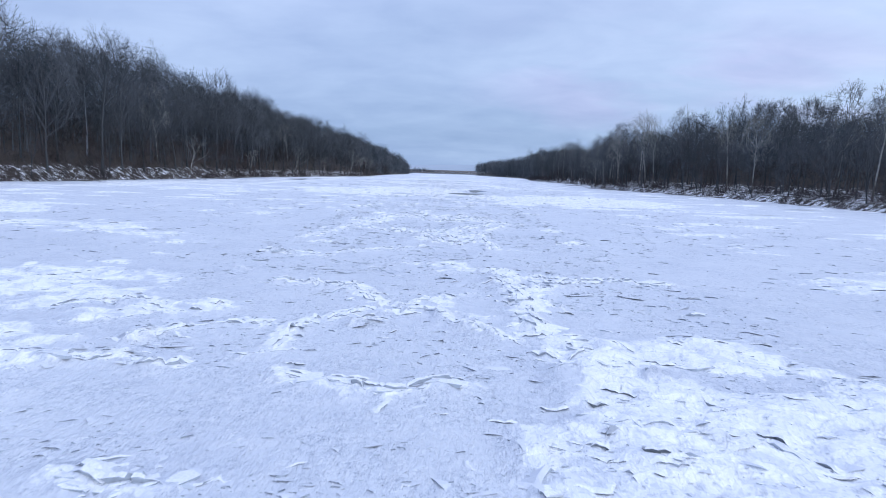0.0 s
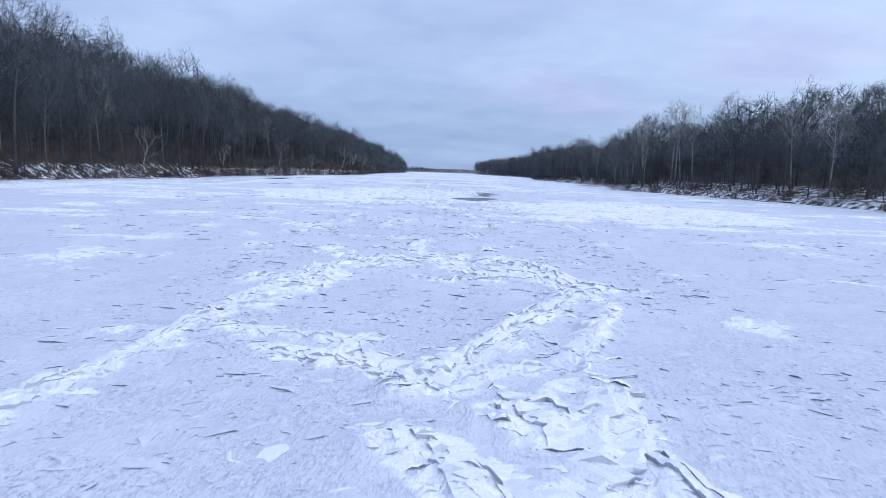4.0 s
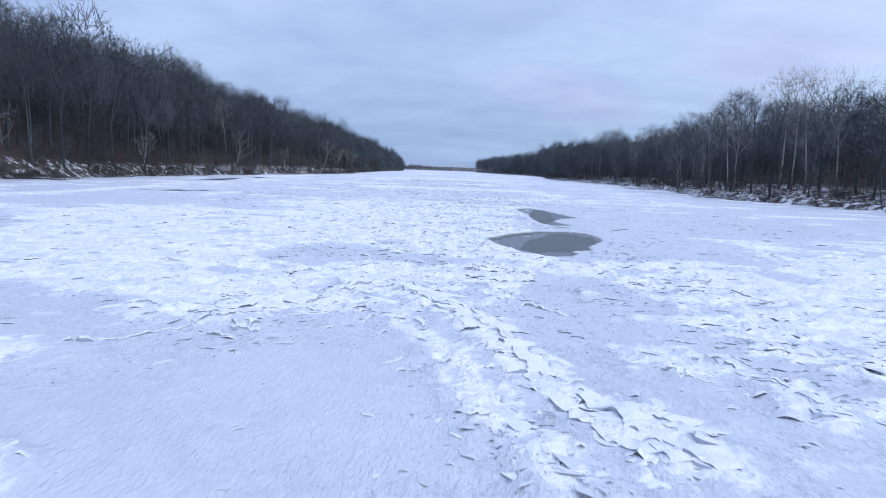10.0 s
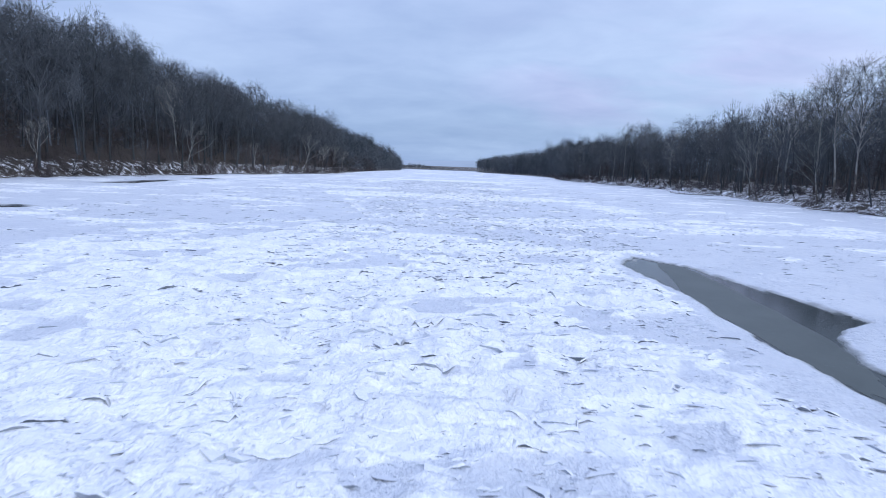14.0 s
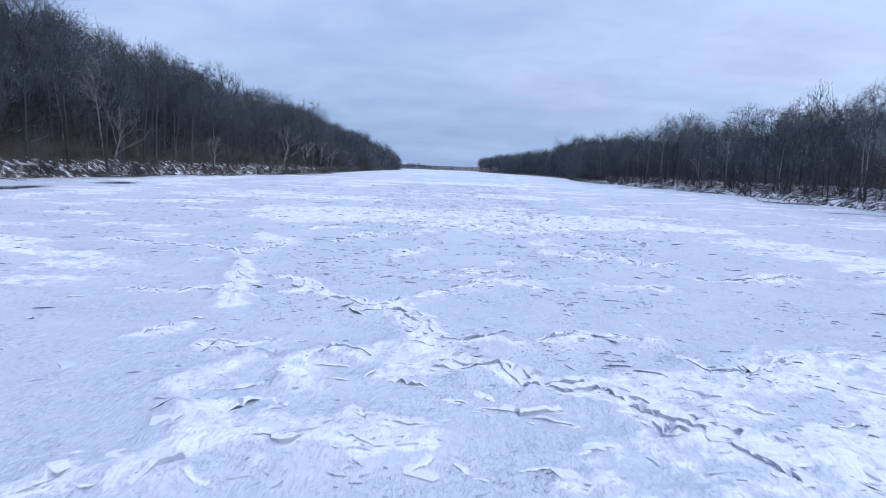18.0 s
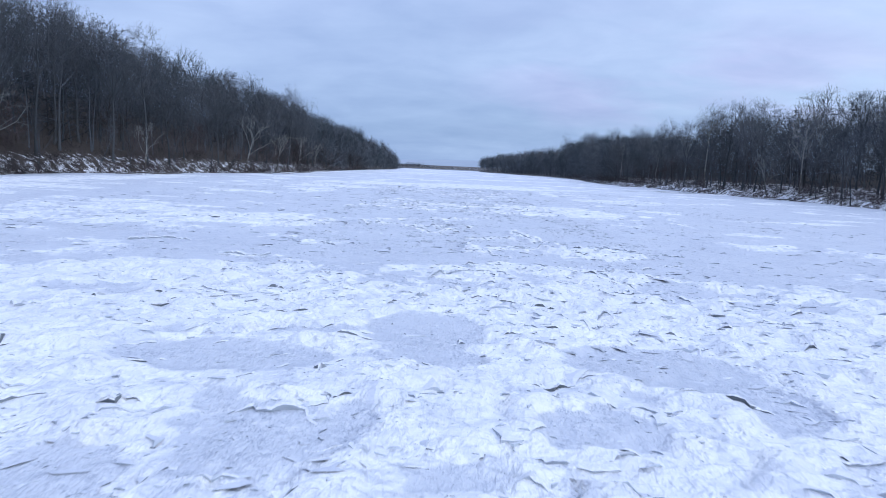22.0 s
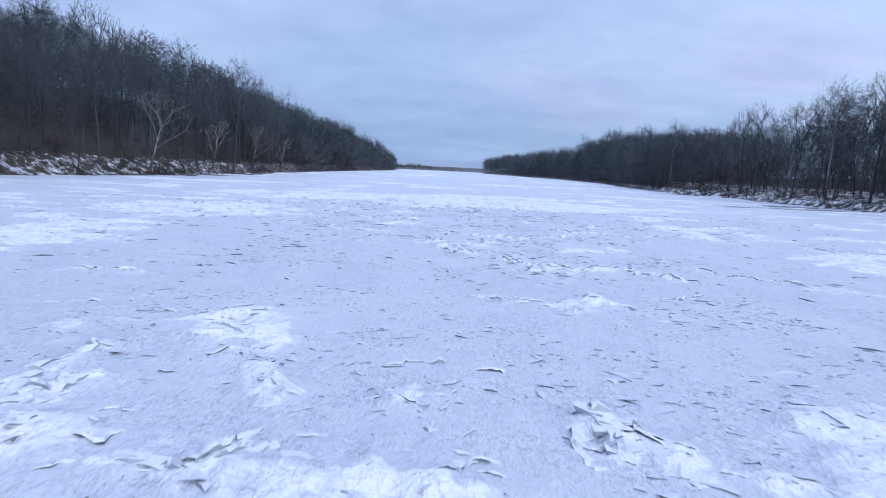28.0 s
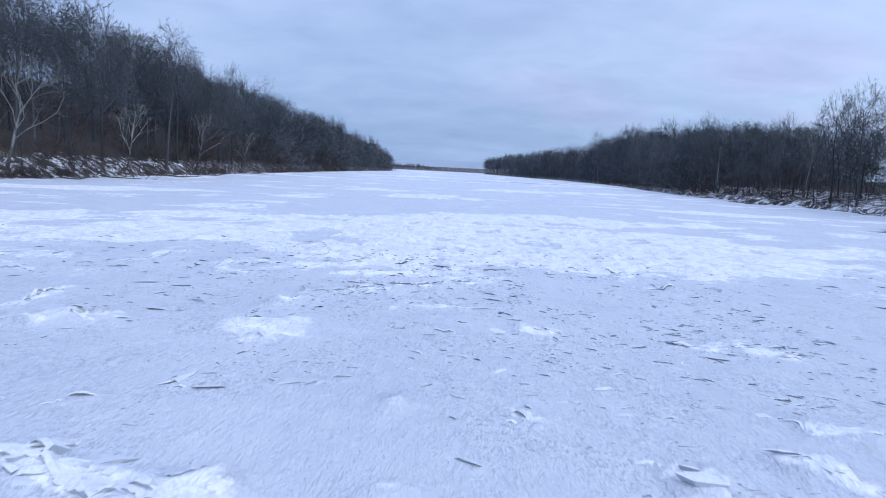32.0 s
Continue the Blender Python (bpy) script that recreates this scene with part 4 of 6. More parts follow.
def line_cover(x, y, reach=1.0, soft=False):
    """How much of the broken ice along the ridges lies at each place, 0 to 1."""
    out = np.zeros_like(x)
    wx = x + 0.7 * (fbm(x / 1.3, y / 1.3, 21, 2) - 0.5)
    wy = y + 0.9 * (fbm(x / 1.3, y / 1.3, 25, 2) - 0.5)
    order = np.argsort(y.ravel(), kind="stable")
    ys = y.ravel()[order]
    flat, fx, fy = out.ravel(), wx.ravel(), wy.ravel()
    for w, *c in [r for r in RIDGES if r[0] > 0.25] + DRIFTS:
        w = w * reach
        for k in range(0, len(c) - 2, 2):
            ax, ay, bx, by = c[k:k + 4]
            lo, hi = np.searchsorted(ys, (min(ay, by) - 2 * w - 1, max(ay, by) + 2 * w + 1))
            part = order[lo:hi]
            if not len(part):
                continue
            dx, dy = bx - ax, by - ay
            t = np.clip(((fx[part] - ax) * dx + (fy[part] - ay) * dy) / (dx * dx + dy * dy + 1e-6), 0, 1)
            d = np.hypot(fx[part] - ax - t * dx, fy[part] - ay - t * dy)
            flat[part] = np.maximum(flat[part], np.clip(1 - d / (1.6 * w + 0.2), 0, 1) if soft else 1 - smooth(0.55 * w, 1.25 * w + 0.15, d))
    return flat.reshape(x.shape)


def field_cover(x, y):
    out = np.zeros_like(x)
    wob = fbm(x / 7.0, y / 7.0, 31, 4) - 0.5
    for cx, cy, rx, ry, s in FIELDS:
        r = np.hypot((x - cx) / rx, (y - cy) / ry) + 0.9 * wob
        out = np.maximum(out, s * (1 - smooth(0.80, 1.08, r)))
    far = smooth(0.56, 0.68, fbm(x / 34.0, y / 17.0, 41, 4)) * smooth(410, 500, y)
    side = smooth(0.50, 0.68, fbm(x / 8.0, y / 5.0, 45, 4)) * smooth(14, 24, np.abs(x + 0.036 * np.clip(y, 0, 410)))
    stray = smooth(0.69, 0.76, fbm(x / 5.0, y / 4.0, 49, 3)) * 0.6
    behind = smooth(0.5, 0.62, fbm(x / 12.0, y / 9.0, 53, 4)) * smooth(5, -10, y)
    quiet = (1 - smooth(1.15, 0.8, np.hypot((x - 21) / 15, (y - 194) / 19))) * (1 - 0.9 * smooth(1.25, 0.7, np.hypot((x + 15) / 3.6, (y - 157.5) / 4.5)))
    out = np.maximum(out * quiet, np.maximum(np.maximum(far, 0.72 * side * quiet), np.maximum(stray * quiet, behind)))
    for cx, cy, rx, ry in BARE:
        out = out * (1 - 0.9 * smooth(1.2, 0.75, np.hypot((x - cx) / rx, (y - cy) / ry) + 0.8 * wob))
    holes = smooth(0.62, 0.70, fbm(x / 3.1, y / 2.2, 57, 3))
    return out * (1 - 0.75 * holes)


def calmness(x, y):
    out = np.zeros_like(x)
    wob = fbm(x / 2.0, y / 2.0, 141, 3) - 0.5
    for cx, cy, rx, ry in CALM:
        out = np.maximum(out, smooth(1.15, 0.85, np.hypot((x - cx) / rx, (y - cy) / ry) + 0.7 * wob))
    return out


def pool_depth(x, y):
    out = np.full_like(x, -9.0)
    for cx, cy, rx, ry, turn, rag in POOLS:
        near = (np.abs(x - cx) < 2.2 * max(rx, ry) + 2) & (np.abs(y - cy) < 2.2 * max(rx, ry) + 2)
        px, py = x[near] - cx, y[near] - cy
        c, s = math.cos(radians(turn)), math.sin(radians(turn))
        u, v = (px * c + py * s) / rx, (-px * s + py * c) / ry
        r = np.hypot(u, v) + rag * (fbm(x[near] / 1.7, y[near] / 2.4, 61, 4) - 0.5) * 1.6
        out[near] = np.maximum(out[near], (1 - r) * min(rx, ry))
    for c in INLETS:
        near = (np.abs(x - np.mean(c[0::2])) < 13) & (np.abs(y - np.mean(c[1::2])) < 24)
        out[near] = np.maximum(out[near], inside_by(x[near], y[near], c) + 0.55 * (fbm(x[near] / 0.8, y[near] / 0.8, 61, 3) - 0.5))
    return out


def ice_surface(x, y, soft=False):
    line, field, pool = line_cover(x, y), field_cover(x, y), pool_depth(x, y)
    cover = np.clip(np.maximum(line, field), 0, 1)
    drift = np.maximum(line_cover(x, y, 0.62, True) * 0.95, field) if soft else cover
    dry = 1 - smooth(-1.0, 0.1, pool)
    cover = cover * dry
    bend = 0.35 * (fbm(x / 0.9, y / 0.9, 71, 2) - 0.5)
    ox, oy, cid, edge = cells(x / 1.15 + bend, y / 0.95 + bend, 73)
    tx, ty = np.sin(cid * 51.0) * 0.16, np.sin(cid * 97.0) * 0.16
    plate = 0.22 * (cid - 0.25) + tx * ox + ty * oy - 0.10 * (1 - smooth(0.0, 0.14, edge))
    lumps = 0.34 * (fbm(x / 1.5, y / 1.4, 77, 3) - 0.4)
    z = cover * (0.05 + plate + lumps)
    ox, oy, cid, edge = cells(x / 7.5 + 2.0 * bend, y / 6.0 + 2.0 * bend, 79)
    floe = 0.035 * (cid - 0.5)
    z = z + floe + 0.035 * (fbm(x / 3.0, y / 3.0, 81, 3) - 0.5) + 0.018 * (fbm(x / 0.5, y / 0.5, 85, 2) - 0.5)
    z = np.maximum(z, -0.075) * (1 - smooth(-0.9, -0.1, pool)) - 0.30 * smooth(-0.15, 0.55, pool)
    melt = smooth(-0.45 - 0.7 * smooth(3, -2, x), 0.4, pool)
    # a shelf of smooth grey ice clings to the left shore
    shore = x - bank_left(y)
    shelf = smooth(8.5, 5.0, shore + 3.0 * (fbm(x / 4.0, y / 9.0, 151, 2) - 0.5)) * smooth(120, 170, y) * smooth(470, 400, y)
    return z, drift * dry * (1 - shelf), np.maximum(melt, 0.40 * shelf)


SHEET = {}


def ice_height(x, y):
    """Height of the built sheet of ice."""
    iu = np.clip(np.interp(x + 0.036 * np.clip(y, 0, 410), SHEET["u"], np.arange(len(SHEET["u"]))), 0, len(SHEET["u"]) - 1.001)
    iy = np.clip(np.interp(y, SHEET["y"], np.arange(len(SHEET["y"]))), 0, len(SHEET["y"]) - 1.001)
    a, b = iu.astype(int), iy.astype(int)
    p, q, z = iu - a, iy - b, SHEET["z"]
    return (z[b, a] * (1 - p) + z[b, a + 1] * p) * (1 - q) + (z[b + 1, a] * (1 - p) + z[b + 1, a + 1] * p) * q


def make_ice():
    fine = np.arange(-11.0, 11.01, 0.25)
    wide = 11.0 + np.cumsum(0.25 * 1.10 ** np.arange(1, 70))
    wide = wide[wide < 460]
    u = np.concatenate([-wide[::-1], fine, wide])
    before = 5.0 - np.cumsum(0.5 * 1.15 ** np.arange(0, 36))[::-1]
    before = before[before > -380]
    near = np.arange(5.0, 421.0, 0.40)
    after = 421.0 + np.cumsum(0.25 * 1.035 ** np.arange(1, 160))
    after = after[after < 2900]
    y = np.concatenate([before, near, after])
    yy, uu = np.meshgrid(y, u, indexing="ij")
    xx = uu - 0.036 * np.clip(yy, 0, 410) + 0.02 * np.sin(uu * 91.0 + yy * 57.0)
    z, cover, melt = ice_surface(xx, yy, True)
    SHEET.update(u=u, y=y, z=z)
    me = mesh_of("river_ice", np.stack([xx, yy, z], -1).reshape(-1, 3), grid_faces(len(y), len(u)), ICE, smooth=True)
    give(me, "snow_cover", cover)
    give(me, "melt", melt)
    give(me, "calm", calmness(xx, yy))
    return tagged(new("river_ice", me), "pale frozen river with snow-covered rubble ice and ridges", "river ice", kind="structure")


ice = make_ice()

wx, wy = np.meshgrid(np.linspace(-470, 470, 20), np.linspace(-380, 2900, 40))
water = tagged(new("water", mesh_of("water", np.stack([wx.ravel(), wy.ravel(), 0 * wx.ravel() - 0.12], -1), grid_faces(40, 20), WATER)),
               "dark open river water in gaps of the ice", "water", kind="structure")


# thin new ice that has skinned over the middle of the open water: centre, half axes, turn
def make_film(cx, cy, rx, ry, turn, seed):
    a = np.linspace(0, 2 * np.pi, 140, endpoint=False)
    c, q = math.cos(radians(turn)), math.sin(radians(turn))
    rings = [np.array([[cx, cy, -0.115]])]
    for share in (0.4, 0.8, 1.0):
        k = share * (0.9 + 0.5 * (fbm(np.cos(a) * 2.5 + 9, np.sin(a) * 2.5 + 9, seed, 4) - 0.5) * share)
        x, y = rx * np.cos(a) * k, ry * np.sin(a) * k
        rings.append(np.stack([cx + x * c - y * q, cy + x * q + y * c, 0 * x - 0.115], -1))
    i = np.arange(140)
    j = (i + 1) % 140
    f = [np.stack([0 * i, 1 + i, 1 + j], -1)]
    for r in (0, 1):
        f += [np.stack([1 + r * 140 + i, 141 + r * 140 + i, 141 + r * 140 + j], -1), np.stack([1 + r * 140 + i, 141 + r * 140 + j, 1 + r * 140 + j], -1)]
    tagged(new("thin_ice", mesh_of("thin_ice", np.concatenate(rings), np.concatenate(f), FILM)), "skin of thin grey new ice on open water", "thin ice", "skins of new ice")


make_film(2.0, 169.3, 3.3, 7.9, -17, 63)
make_film(4.1, 200.5, 1.6, 13.5, -4, 67)


# ---------------------------------------------------------------- the land
def land_height(side, d, y):
    """Height of the ground d metres inland of the water's edge."""
    d, y = np.asarray(d, float), np.asarray(y, float)
    step = (1.5 if side > 0 else 2.6) * smooth(0, 3.2 if side > 0 else 5.5, d) - 1.6 * smooth(0.6, -4, d)
    rough = 0.5 * (fbm(d / 3.0 + 50 * side, y / 3.0, 91, 3) - 0.5) * smooth(0.3, 2, d)
    if side < 0:
        tall = np.interp(y, [-400, 0, 200, 450, 620, 800, 950, 1200, 1400, 2600, 2800], [20, 22, 24, 23, 22, 19, 10, 4, 2, 2, 4])
        hill = tall * (0.18 * smooth(2, 14, d) + 0.82 * smooth(7, 72, d)) * (0.8 + 0.4 * fbm(d / 60 + 7, y / 90, 93, 2))
    else:
        tall = np.interp(y, [-400, 0, 130, 280, 420, 520, 700, 1700, 2600, 2800], [10, 17, 21, 19, 12, 5, 3, 3, 3, 3])
        hill = 2.6 * smooth(3, 24, d) + tall * smooth(22, 95, d) * (0.8 + 0.4 * fbm(d / 60 + 3, y / 90, 95, 2))
    return step + rough + hill + 0.02 * np.clip(d, 0, 400)


def make_ground():
    d = np.concatenate([[2500, 1200, 600, 350, 220, 150, 115], np.arange(95, 30, -7.0), np.arange(30, 12, -3.0), np.arange(12, 4, -1.3), np.arange(4, -1.1, -0.5), [-2.5, -5]])
    y = np.concatenate([np.arange(-390, 100, 12.0), np.arange(100, 700, 2.0), np.arange(700, 1500, 8.0), np.arange(1500, 2700, 40.0), [2700, 2760, 2850, 3000, 3400, 4000, 4800]])
    dl, yl = np.meshgrid(d, y)
    left = np.stack([bank_left(yl) - dl, yl, land_height(-1, dl, yl)], -1)
    dr, yr = np.meshgrid(d[::-1], y)
    right = np.stack([bank_right(yr) + dr, yr, land_height(1, dr, yr)], -1)
    both = np.concatenate([left, right], 1)
    both[:, :, 2] = np.maximum(both[:, :, 2], np.where(both[:, :, 1] > 2690, 1.5 + 0.01 * (both[:, :, 1] - 2700), -9))
    me = mesh_of("ground", both.reshape(-1, 3), grid_faces(len(y), 2 * len(d)), GROUND, smooth=True)
    give(me, "snow_cover", np.concatenate([0.40 - 0.38 * smooth(5.5, 11, dl), 0.45 - 0.42 * smooth(16, 38, dr)], 1) - 0.10 * smooth(600, 800, np.concatenate([yl, yr], 1)))
    return tagged(new("ground", me), "wooded river banks with leaf litter and patchy snow", "ground", kind="structure")


ground = make_ground()


def on_land(side, d, y):
    x = float(bank_left(y)) - d if side < 0 else float(bank_right(y)) + d
    return x, y, float(land_height(side, d, y))


# low hills on the horizon, their blue haze put in as a surface glow
def make_hills():
    x = np.linspace(-3200, 3200, 160)
    top = 38 + 45 * fbm(x / 700, 0 * x, 101, 4)
    v = np.concatenate([np.stack([x, 0 * x + 4700, 0 * x - 5], -1), np.stack([x, 0 * x + 4760, top], -1), np.stack([x, 0 * x + 4900, top * 0.4], -1)])
    m, add, link, b, co = material("haze_glow_hills")
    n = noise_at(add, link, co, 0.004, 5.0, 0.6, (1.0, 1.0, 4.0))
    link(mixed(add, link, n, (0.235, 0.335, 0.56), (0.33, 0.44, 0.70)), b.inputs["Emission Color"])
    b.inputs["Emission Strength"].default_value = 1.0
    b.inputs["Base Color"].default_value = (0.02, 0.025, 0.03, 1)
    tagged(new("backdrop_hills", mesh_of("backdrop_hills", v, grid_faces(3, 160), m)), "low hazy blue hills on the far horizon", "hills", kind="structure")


make_hills()


# ---------------------------------------------------------------- trees
class Wood:
    """Collects tubes and spikes into one mesh."""

    def __init__(self):
        self.v, self.f, self.n = [], [], 0

    def tube(self, pts, rad, sides):
        pts, rad = np.asarray(pts, float), np.asarray(rad, float)
        k = len(pts)
        t = np.gradient(pts, axis=0)
        t /= np.linalg.norm(t, axis=1, keepdims=True) + 1e-9
        ref = np.where(np.abs(t[:, 2:3]) > 0.9, [[1.0, 0, 0]], [[0, 0, 1.0]])
        a = np.cross(t, ref[0] if abs(t[0, 2]) <= 0.9 else [1.0, 0, 0])
        a /= np.linalg.norm(a, axis=1, keepdims=True) + 1e-9
        b = np.cross(t, a)
        ang = np.linspace(0, 2 * np.pi, sides, endpoint=False)
        ring = pts[:, None] + rad[:, None, None] * (np.cos(ang)[None, :, None] * a[:, None] + np.sin(ang)[None, :, None] * b[:, None])
        i = np.arange(k * sides).reshape(k, sides)
        j = np.roll(i, -1, 1)
        q = np.stack([i[:-1], j[:-1], j[1:], i[1:]], -1).reshape(-1, 4)
        self.v.append(ring.reshape(-1, 3))
        self.f.append(np.concatenate([q[:, [0, 1, 2]], q[:, [0, 2, 3]]]) + self.n)
        self.n += k * sides

    def rods(self, a, b, ra, rb, sides):
        """Straight tapering pieces of branch from a to b."""
        a, b = np.asarray(a, float), np.asarray(b, float)
        t = b - a
        t /= np.linalg.norm(t, axis=1, keepdims=True) + 1e-9
        u = np.cross(t, [0.31, 0.71, 0.23])
        u /= np.linalg.norm(u, axis=1, keepdims=True) + 1e-9
        w = np.cross(t, u)
        ang = np.linspace(0, 2 * np.pi, sides, endpoint=False)
        ring = np.cos(ang)[None, :, None] * u[:, None] + np.sin(ang)[None, :, None] * w[:, None]
        v = np.concatenate([a[:, None] + np.asarray(ra)[:, None, None] * ring, b[:, None] + np.asarray(rb)[:, None, None] * ring], 1)
        i = np.arange(sides)
        j = (i + 1) % sides
        f = np.concatenate([np.stack([i, j, j + sides], -1), np.stack([i, j + sides, i + sides], -1)])
        self.v.append(v.reshape(-1, 3))
        self.f.append((f[None] + (np.arange(len(a)) * 2 * sides)[:, None, None] + self.n).reshape(-1, 3))
        self.n += len(a) * 2 * sides

    def spikes(self, a, b, r):
        """Thin three-sided tapering twigs from a to b."""
        a, b = np.asarray(a, float), np.asarray(b, float)
        t = b - a
        t /= np.linalg.norm(t, axis=1, keepdims=True) + 1e-9
        u = np.cross(t, [0.31, 0.71, 0.63])
        u /= np.linalg.norm(u, axis=1, keepdims=True) + 1e-9
        w = np.cross(t, u)
        r = np.broadcast_to(np.asarray(r, float), (len(a),))[:, None]
        v = np.stack([a + r * u, a - 0.5 * r * u + 0.87 * r * w, a - 0.5 * r * u - 0.87 * r * w, b], 1)
        i = np.arange(len(a))[:, None] * 4 + self.n
        self.v.append(v.reshape(-1, 3))
        self.f.append(np.concatenate([i + [0, 1, 3], i + [1, 2, 3], i + [2, 0, 3]]))
        self.n += 4 * len(a)

    def arrays(self):
        return np.concatenate(self.v), np.concatenate(self.f)


def slivers(w, a, b, r):
    """The finest twigs: one tapering face each."""
    a, b = np.asarray(a, float), np.asarray(b, float)
    u = np.cross(b - a, [0.31, 0.71, 0.23])
    u *= np.asarray(r, float)[:, None] / (np.linalg.norm(u, axis=1, keepdims=True) + 1e-9)
    w.v.append(np.stack([a + u, a - u, b], 1).reshape(-1, 3))
    w.f.append(np.arange(len(a) * 3).reshape(-1, 3) + w.n)
    w.n += 3 * len(a)


def unit(v):
    return v / (np.linalg.norm(v) + 1e-9)


def grow(rng, start, way, length, steps, rise, wander):
    """A crooked line that bends upwards by rise."""
    pts, p, w = [np.array(start, float)], np.array(start, float), unit(np.array(way, float))
    for _ in range(steps):
        w = unit(w + rng.normal(0, wander, 3) + np.array([0, 0, rise]))
        p = p + w * length / steps
        pts.append(p)
    return np.array(pts)


def to_edge(p, w, middle, half):
    """How far a line from p along w runs before it leaves the crown's rounded outline."""
    q, u = (p - middle) / half, w / half
    a, b, c = u @ u, q @ u, q @ q - 1
    root = b * b - a * c
    return max(0.6, (-b + math.sqrt(root)) / a) if root > 0 and c < 0 else 0.6


def limb(rng, out, p, w, long, r, level, kids, crown, spread, steps, crook=0.085, rise=0.10):
    """A branch that bends towards the light and bears smaller branches; the last ones are listed as tips."""
    line = grow(rng, p, w, long, steps, rise, crook)
    for k in range(steps):
        out["rods"].append((line[k], line[k + 1], r * (1 - 0.6 * k / steps), r * (1 - 0.6 * (k + 1) / steps)))
    if level == 0:
        out["tips"].append((line[0], line[-1]))
        return
    if level == 1:
        out["tips"].append((line[0], line[-1]))
    azimuth = rng.uniform(0, 6.28)
    for k in range(kids):
        at = 0.28 + 0.70 * (k + rng.uniform(0.1, 0.9)) / kids
        q = at * steps
        n = min(int(q), steps - 1)
        start = line[n] + (q - n) * (line[n + 1] - line[n])
        along = unit(line[n + 1] - line[n])
        azimuth += 2.4 + rng.normal(0, 0.4)
        side = unit(np.cross(along, [math.cos(azimuth), math.sin(azimuth), 0.3]))
        way = unit(along + side * spread * rng.uniform(0.6, 1.25) + np.array([0, 0, 0.12]))
        reach = min(long * rng.uniform(0.45, 0.72), to_edge(start, way, *crown) * rng.uniform(0.85, 1.05))
        limb(rng, out, start, way, reach, r * (1 - 0.6 * at) * 0.62, level - 1, kids, crown, spread, max(1, steps - 1), crook, rise)


def skeleton(rng, tall, clear, wide, kids, levels, lean=(0, 0), stem=0.62, girth=0.012, spread=0.62, limbs=9, steps=3, trunk_steps=6, bulk=0.36, flare=1.0, crook=0.085, tilt=1.0, rise=0.10):
    """Trunk line and radii, branch pieces and tips of a bare tree with a rounded crown."""
    axis = grow(rng, (0, 0, -0.4), (lean[0], lean[1], 1), tall * stem + 0.4, trunk_steps, 0.08, 0.045)
    thick = girth * tall * np.linspace(1, 0.42, trunk_steps + 1)
    thick[0] *= 1.35
    top = axis[-1]
    middle = np.array([top[0] * 1.2, top[1] * 1.2, tall * (0.5 + 0.46 * clear)])
    crown = middle, np.array([wide * tall, wide * tall, tall * (1 - clear) * 0.52])
    out = {"rods": [], "tips": []}
    azimuth = rng.uniform(0, 6.28)
    for k in range(limbs):
        high = max(0.12, clear + (stem - clear) * (k + rng.uniform(0, 0.9)) / (limbs - 2))
        q = min(high / stem, 1.0) * trunk_steps
        n = min(int(q), trunk_steps - 1)
        start = axis[n] + (q - n) * (axis[n + 1] - axis[n])
        azimuth += 2.4 + rng.normal(0, 0.35)
        out_way = 0.95 - 0.65 * min(1.0, (high - clear) / max(0.05, stem - clear)) + rng.normal(0, 0.1)
        out_way *= tilt * flare * (rng.uniform(0.3, 1.3) if flare > 1 else 1)
        way = unit(np.array([math.cos(azimuth) * out_way, math.sin(azimuth) * out_way, 0.95]) + 0.4 * unit(axis[n + 1] - axis[n]))
        limb(rng, out, start, way, to_edge(start, way, *crown) * rng.uniform(0.82, 1.0), girth * tall * bulk * (1 - 0.35 * k / limbs), levels, kids, crown, spread, steps, crook, rise)
    return axis, thick, out


def twigs_on(rng, tips, count, reach, spray):
    a, b = [], []
    for p, q in tips:
        along = unit(q - p)
        for _ in range(count):
            s = p + (q - p) * rng.uniform(0.15, 1.0)
            a.append(s)
            b.append(s + unit(along + rng.normal(0, spray, 3) + np.array([0, 0, 0.10])) * reach * rng.uniform(0.45, 1.25))
    return np.array(a), np.array(b)


def tree_parts(seed, tall, clear, wide, twigs, kids=4, levels=2, thick=0.02, reach=0.05, **more):
    """Trunk and crown of a bare tree. clear: share of the height without branches."""
    rng = np.random.default_rng(seed)
    axis, radius, out = skeleton(rng, tall, clear, wide, kids, levels, **more)
    trunk, crown = Wood(), Wood()
    trunk.tube(axis, radius, 8)
    a, b, ra, rb = (np.array(q) for q in zip(*out["rods"]))
    big = ra > 0.05
    for some, sides in ((big, 5), (~big, 3)):
        if some.any():
            crown.rods(a[some], b[some], np.maximum(ra[some], 0.014), np.maximum(rb[some], 0.012), sides)
    a, b = twigs_on(rng, out["tips"], twigs, reach * tall, 0.85)
    slivers(crown, a, b, np.full(len(a), thick))
    return trunk.arrays(), crown.arrays()


def units(v):
    return v / (np.linalg.norm(v, axis=1, keepdims=True) + 1e-9)


